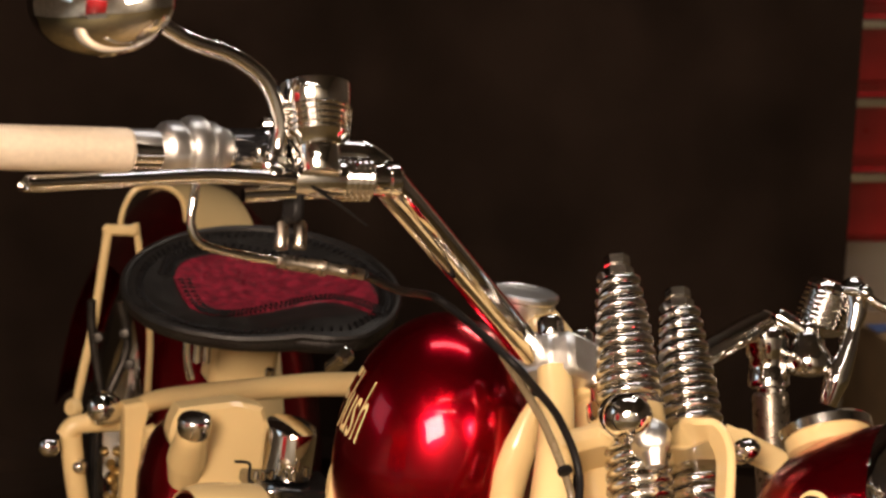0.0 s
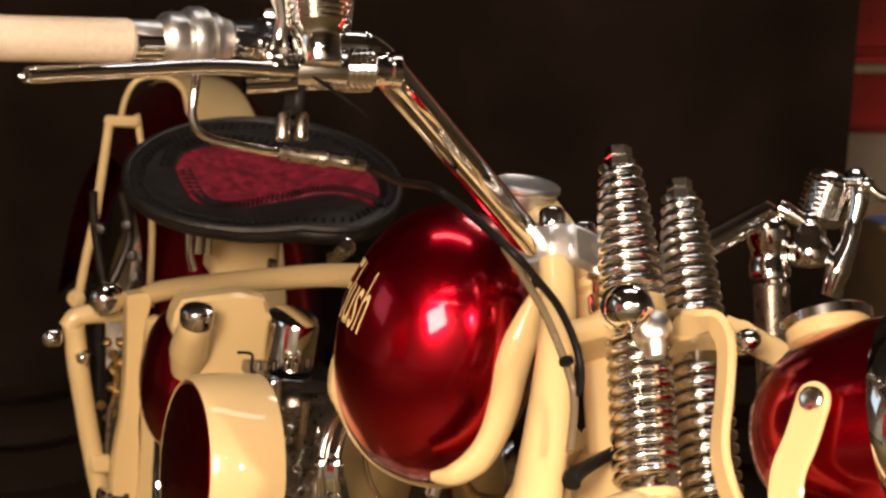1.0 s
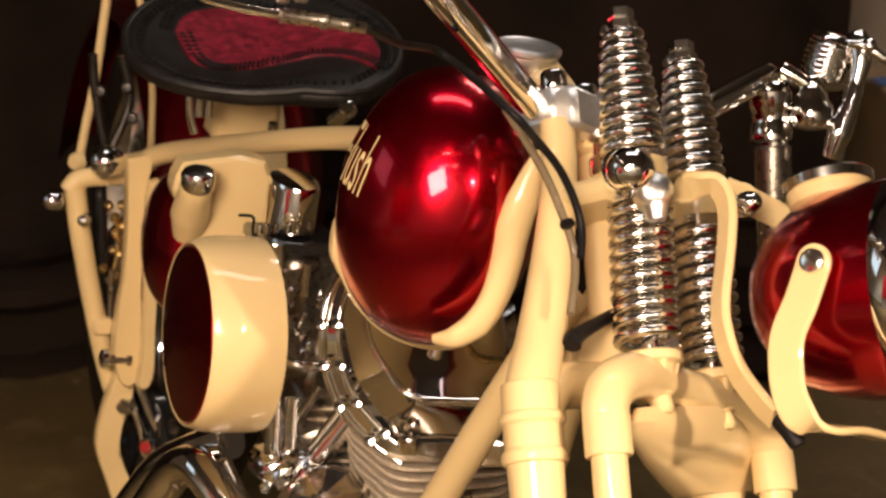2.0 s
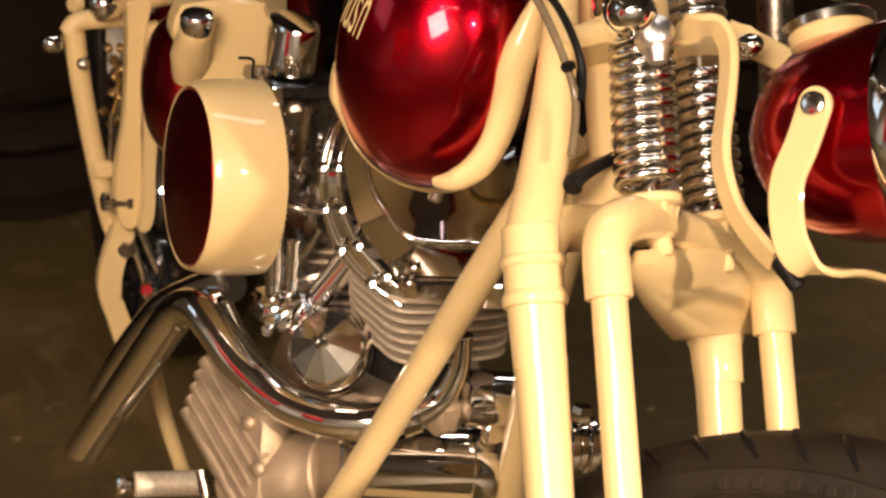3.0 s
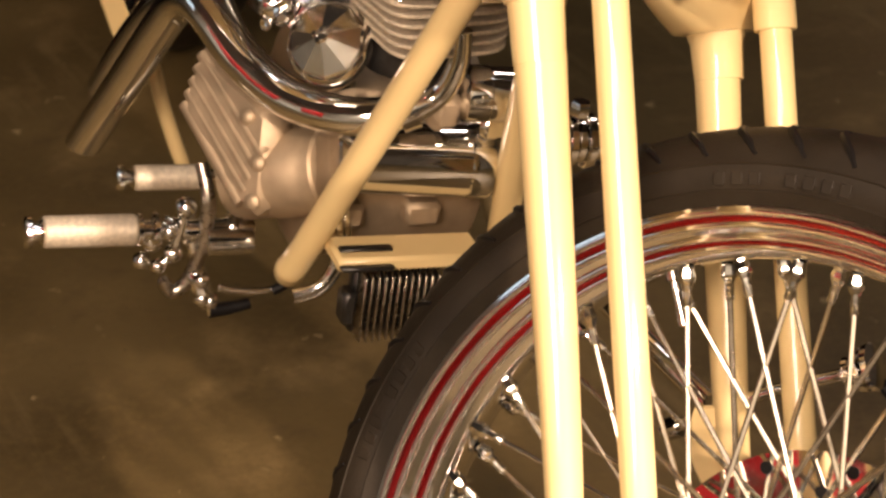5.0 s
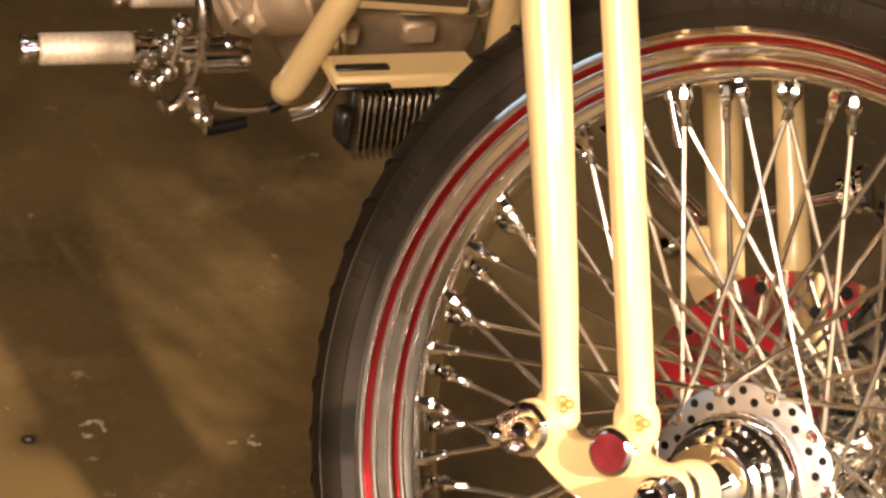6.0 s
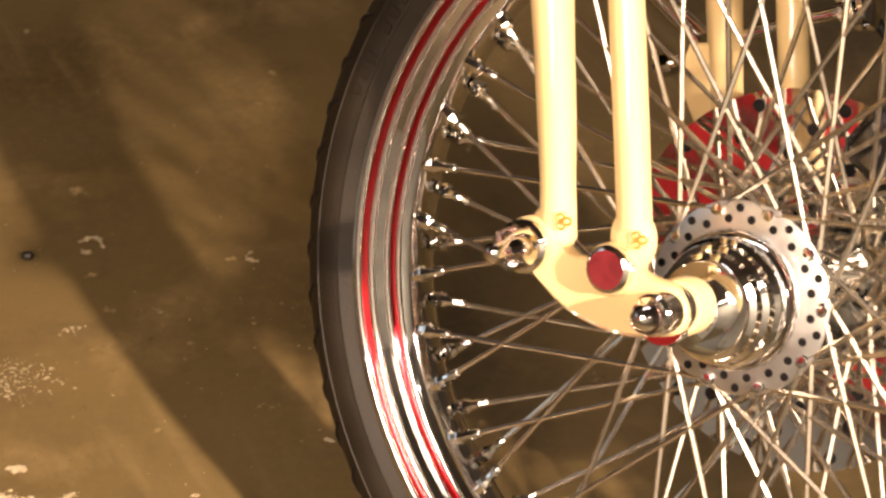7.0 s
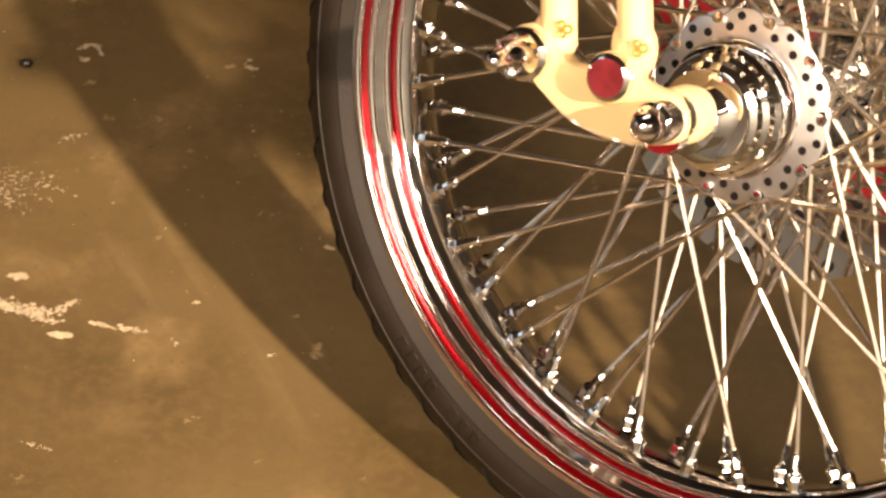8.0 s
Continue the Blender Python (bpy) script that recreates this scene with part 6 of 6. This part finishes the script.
lathe(bm, [(0.030, 0.0), (0.0325, 0.002), (0.0325, 0.012), (0.0318, 0.013), (0.0318, 0.112), (0.0328, 0.113), (0.0328, 0.128), (0.0310, 0.132), (0.0230, 0.1345), (0.0150, 0.135), (0.0140, 0.138), (0, 0.139)], at((-0.252, -0.072, -0.4280), (0.12, 1, 0.0)), 48)
bike_part("starter_motor", bm, CHROME, gear_case, "chrome starter motor can")
bm = B()
lathe(bm, [(0, -0.003), (0.016, -0.002), (0.0205, 0.0), (0.0235, 0.002), (0.0240, 0.004), (0.0240, 0.020), (0.0232, 0.021), (0.0232, 0.048), (0.0200, 0.052), (0, 0.053)], at((-0.222, 0.021, -0.3600), (0.12, 1, 0.0)), 40)
block(bm, pose(-0.222, 0.050, -0.386, 0, 0, 8), (0.03, 0.030, 0.024), 0.005)
bike_part("solenoid", bm, CHROME, gear_case, "chrome solenoid can")
bike_part("starter_bracket", block(block(B(), pose(-0.222, 0.004, -0.372, 0, 0, 8), (0.034, 0.030, 0.034), 0.008), pose(-0.226, 0.006, -0.352, 0, 0, 8), (0.026, 0.022, 0.030), 0.007), ALU, gear_case, "dull aluminium bracket")
bm = B()
for k, r in enumerate((0.017, 0.020, 0.0175, 0.021, 0.016)):
    lathe(bm, [(r * 0.9, 0), (r, 0.001), (r, 0.006), (r * 0.9, 0.007)], at((-0.055 + 0.000 * k, 0.030 + 0.0075 * k, -0.322), (0.05, 1, 0)), 28)
hexnut(bm, at((-0.05, 0.045, -0.300), (0, 0, 1)), 0.008, 0.012)
bike_part("oil_filter", bm, CHROME, gear_case, "ringed chrome oil filter")
bm = B()
block(bm, pose(-0.212, -0.012, -0.4990, 0, 0, 0), (0.042, 0.128, 0.013), 0.003)
bike_part("cross_member", bm, CREAM, main_frame)
# Dark bars laid on the member put the slots' shade into the colour.
for p in ((-0.207, -0.049, -0.4920), (-0.190, -0.052, -0.5000)):
    bike_part("slot_shade", block(B(), pose(*p), (0.009, 0.046, 0.0045), 0.0015), DARK, main_frame, "dark bar for the slot's shade")
bm = B()
block(bm, pose(-0.262, -0.058, -0.482), (0.04, 0.036, 0.022), 0.004)
block(bm, pose(-0.262, 0.012, -0.482), (0.04, 0.032, 0.022), 0.004)
bike_part("engine_mount", bm, ALU, engine, "grey aluminium engine mounts")
bm = B()
block(bm, pose(-0.215, -0.018, -0.541), (0.016, 0.075, 0.062), 0.003)
regulator = bike_part("regulator", bm, DARK, bike, "finned aluminium voltage regulator")
for i in range(12):
    bike_part("regulator_fin", block(B(), pose(-0.200, -0.050 + 0.0058 * i, -0.541), (0.018, 0.0022, 0.060), 0.0006), NICKEL, regulator)
bike_part("regulator_plug", block(B(), pose(-0.200, -0.062, -0.540, 0, 0, 0), (0.02, 0.012, 0.030), 0.003), DARK, regulator, "dark connector")
bike_part("earth_cable", tube(B(), [(-0.235, -0.066, -0.455), (-0.24, -0.065, -0.479), (-0.24, -0.060, -0.517), (-0.24, -0.072, -0.543), (-0.24, -0.095, -0.552)], 0.0048, 12, 6), STEEL, regulator, "silver braided cable")
bike_part("earth_cable", tube(B(), [(-0.245, -0.058, -0.470), (-0.245, -0.052, -0.517), (-0.245, -0.066, -0.550), (-0.245, -0.092, -0.560)], 0.0040, 12, 6), STEEL, regulator, "silver braided cable")

# ---------------------------------------------------------------- foot controls
AXY = Vector((0.02, -1, 0.02)).normalized()


def peg(at_p, length, r, parent):
    k = bike_part("peg_rubber", lathe(B(), grip_profile(r, length), at(at_p, AXY), 32), PEGMETAL, parent, "pale knurled foot peg sleeve")
    bm = B()
    e = Vector(at_p) + AXY * length
    lathe(bm, [(r * 0.80, 0), (r * 0.95, 0.002), (r * 0.62, 0.004), (r * 0.62, 0.009), (r * 0.98, 0.011), (r * 0.98, 0.015), (r * 0.8, 0.017), (0, 0.0175)], at(e, AXY), 28)
    bike_part("peg_end", bm, CHROME, parent, "turned chrome peg end")
    bm = B()
    lathe(bm, [(r * 0.7, 0), (r * 0.98, 0.001), (r * 0.98, 0.005), (r * 0.6, 0.007), (r * 0.6, 0.013), (r * 1.02, 0.015), (r * 1.02, 0.019), (r * 0.5, 0.022)], at(at_p, -AXY), 28)
    bike_part("peg_end", bm, CHROME, parent, "turned chrome peg end")
    return k


foot = bike_part("foot_control", tube(B(), [(-0.345, -0.185, -0.536), (-0.34, -0.161, -0.541), (-0.34, -0.106, -0.538)], [0.008, 0.0095, 0.0095], 20, 3), CHROME, bike, "chrome forward foot controls with knurled pegs")
peg((-0.33, -0.212, -0.533), 0.078, 0.0138, foot)
peg((-0.42, -0.134, -0.530), 0.060, 0.0115, foot)
bm = B()
lathe(bm, [(0.011, -0.004), (0.0125, -0.002), (0.0125, 0.006), (0.011, 0.008)], at((-0.34, -0.122, -0.539), AXY), 24)
for p, r in (((-0.335, -0.195, -0.548), 0.0090), ((-0.335, -0.168, -0.516), 0.0095), ((-0.335, -0.203, -0.566), 0.0080), ((-0.335, -0.176, -0.560), 0.0085), ((-0.330, -0.182, -0.536), 0.0080), ((-0.335, -0.188, -0.572), 0.0070)):
    ball(bm, p, (r, r, r), seg=18, rings=12)
tube(bm, [(-0.335, -0.168, -0.516), (-0.335, -0.176, -0.560), (-0.335, -0.190, -0.572)], 0.0045, 12, 4)
block(bm, at((-0.335, -0.152, -0.590), (0.1, 0.3, -1)), (0.014, 0.020, 0.034), 0.004)
lathe(bm, [(0.0120, 0.0), (0.0138, 0.001), (0.0138, 0.030), (0.0128, 0.031), (0.0128, 0.040), (0.0100, 0.042)], at((-0.3350, -0.1482, -0.5477), (0.05, 1, 0)), 32)
bike_part("control_joint", bm, CHROME, foot, "chrome ball joints and brackets")
bike_part("brake_arm", tube(B(), [(-0.350, -0.154, -0.482), (-0.335, -0.149, -0.509), (-0.335, -0.150, -0.548), (-0.335, -0.160, -0.586), (-0.335, -0.174, -0.598), (-0.335, -0.183, -0.585)], [0.0058, 0.0064, 0.0064, 0.0062, 0.0056, 0.0046], 14, 6), NICKEL, foot, "bent steel brake arm")
bm = B()
tube(bm, [(-0.34, -0.160, -0.550), (-0.335, -0.145, -0.592), (-0.33, -0.136, -0.618)], 0.0060, 12, 4)
for p in ((-0.330, -0.150, -0.585), (-0.33, -0.140, -0.606), (-0.33, -0.148, -0.603)):
    ball(bm, p, (0.0078, 0.0078, 0.0078), seg=16, rings=10)
bike_part("pedal_rod", bm, CHROME, foot, "chrome pedal rod")
bike_part("pedal_rubber", tube(B(), [(-0.33, -0.140, -0.616), (-0.33, -0.122, -0.614), (-0.33, -0.104, -0.610)], [0.0065, 0.0058, 0.0050], 12, 3), BLACK, foot, "black rubber pedal tip")
bike_part("brake_wire", tube(B(), [(-0.30, -0.142, -0.576), (-0.30, -0.125, -0.580), (-0.30, -0.102, -0.581), (-0.30, -0.085, -0.575), (-0.30, -0.069, -0.554)], 0.0032, 10, 6), STEEL, foot, "steel brake wire")
bike_part("wire_boot", tube(B(), [(-0.298, -0.095, -0.580), (-0.298, -0.082, -0.572), (-0.298, -0.068, -0.552)], 0.0046, 10, 4), BLACK, foot, "black wire boot")

# ---------------------------------------------------------------- clutter beyond the curtain
bm = B()
block(bm, pose(0.98, 4.0, 0.125, 0, 0, 12), (0.42, 0.28, 0.25), 0.006)
box = tagged(part("cardboard_box", bm, mat("cardboard", (0.26, 0.17, 0.09), 0.85, vary=0.25, scale=12)), "plain brown cardboard box on the workshop floor", "box")
part("tape", block(B(), pose(0.98, 4.0, 0.2525, 0, 0, 12), (0.425, 0.05, 0.003), 0.001), mat("blue_tape", (0.05, 0.12, 0.3), 0.4), box, "blue packing tape")
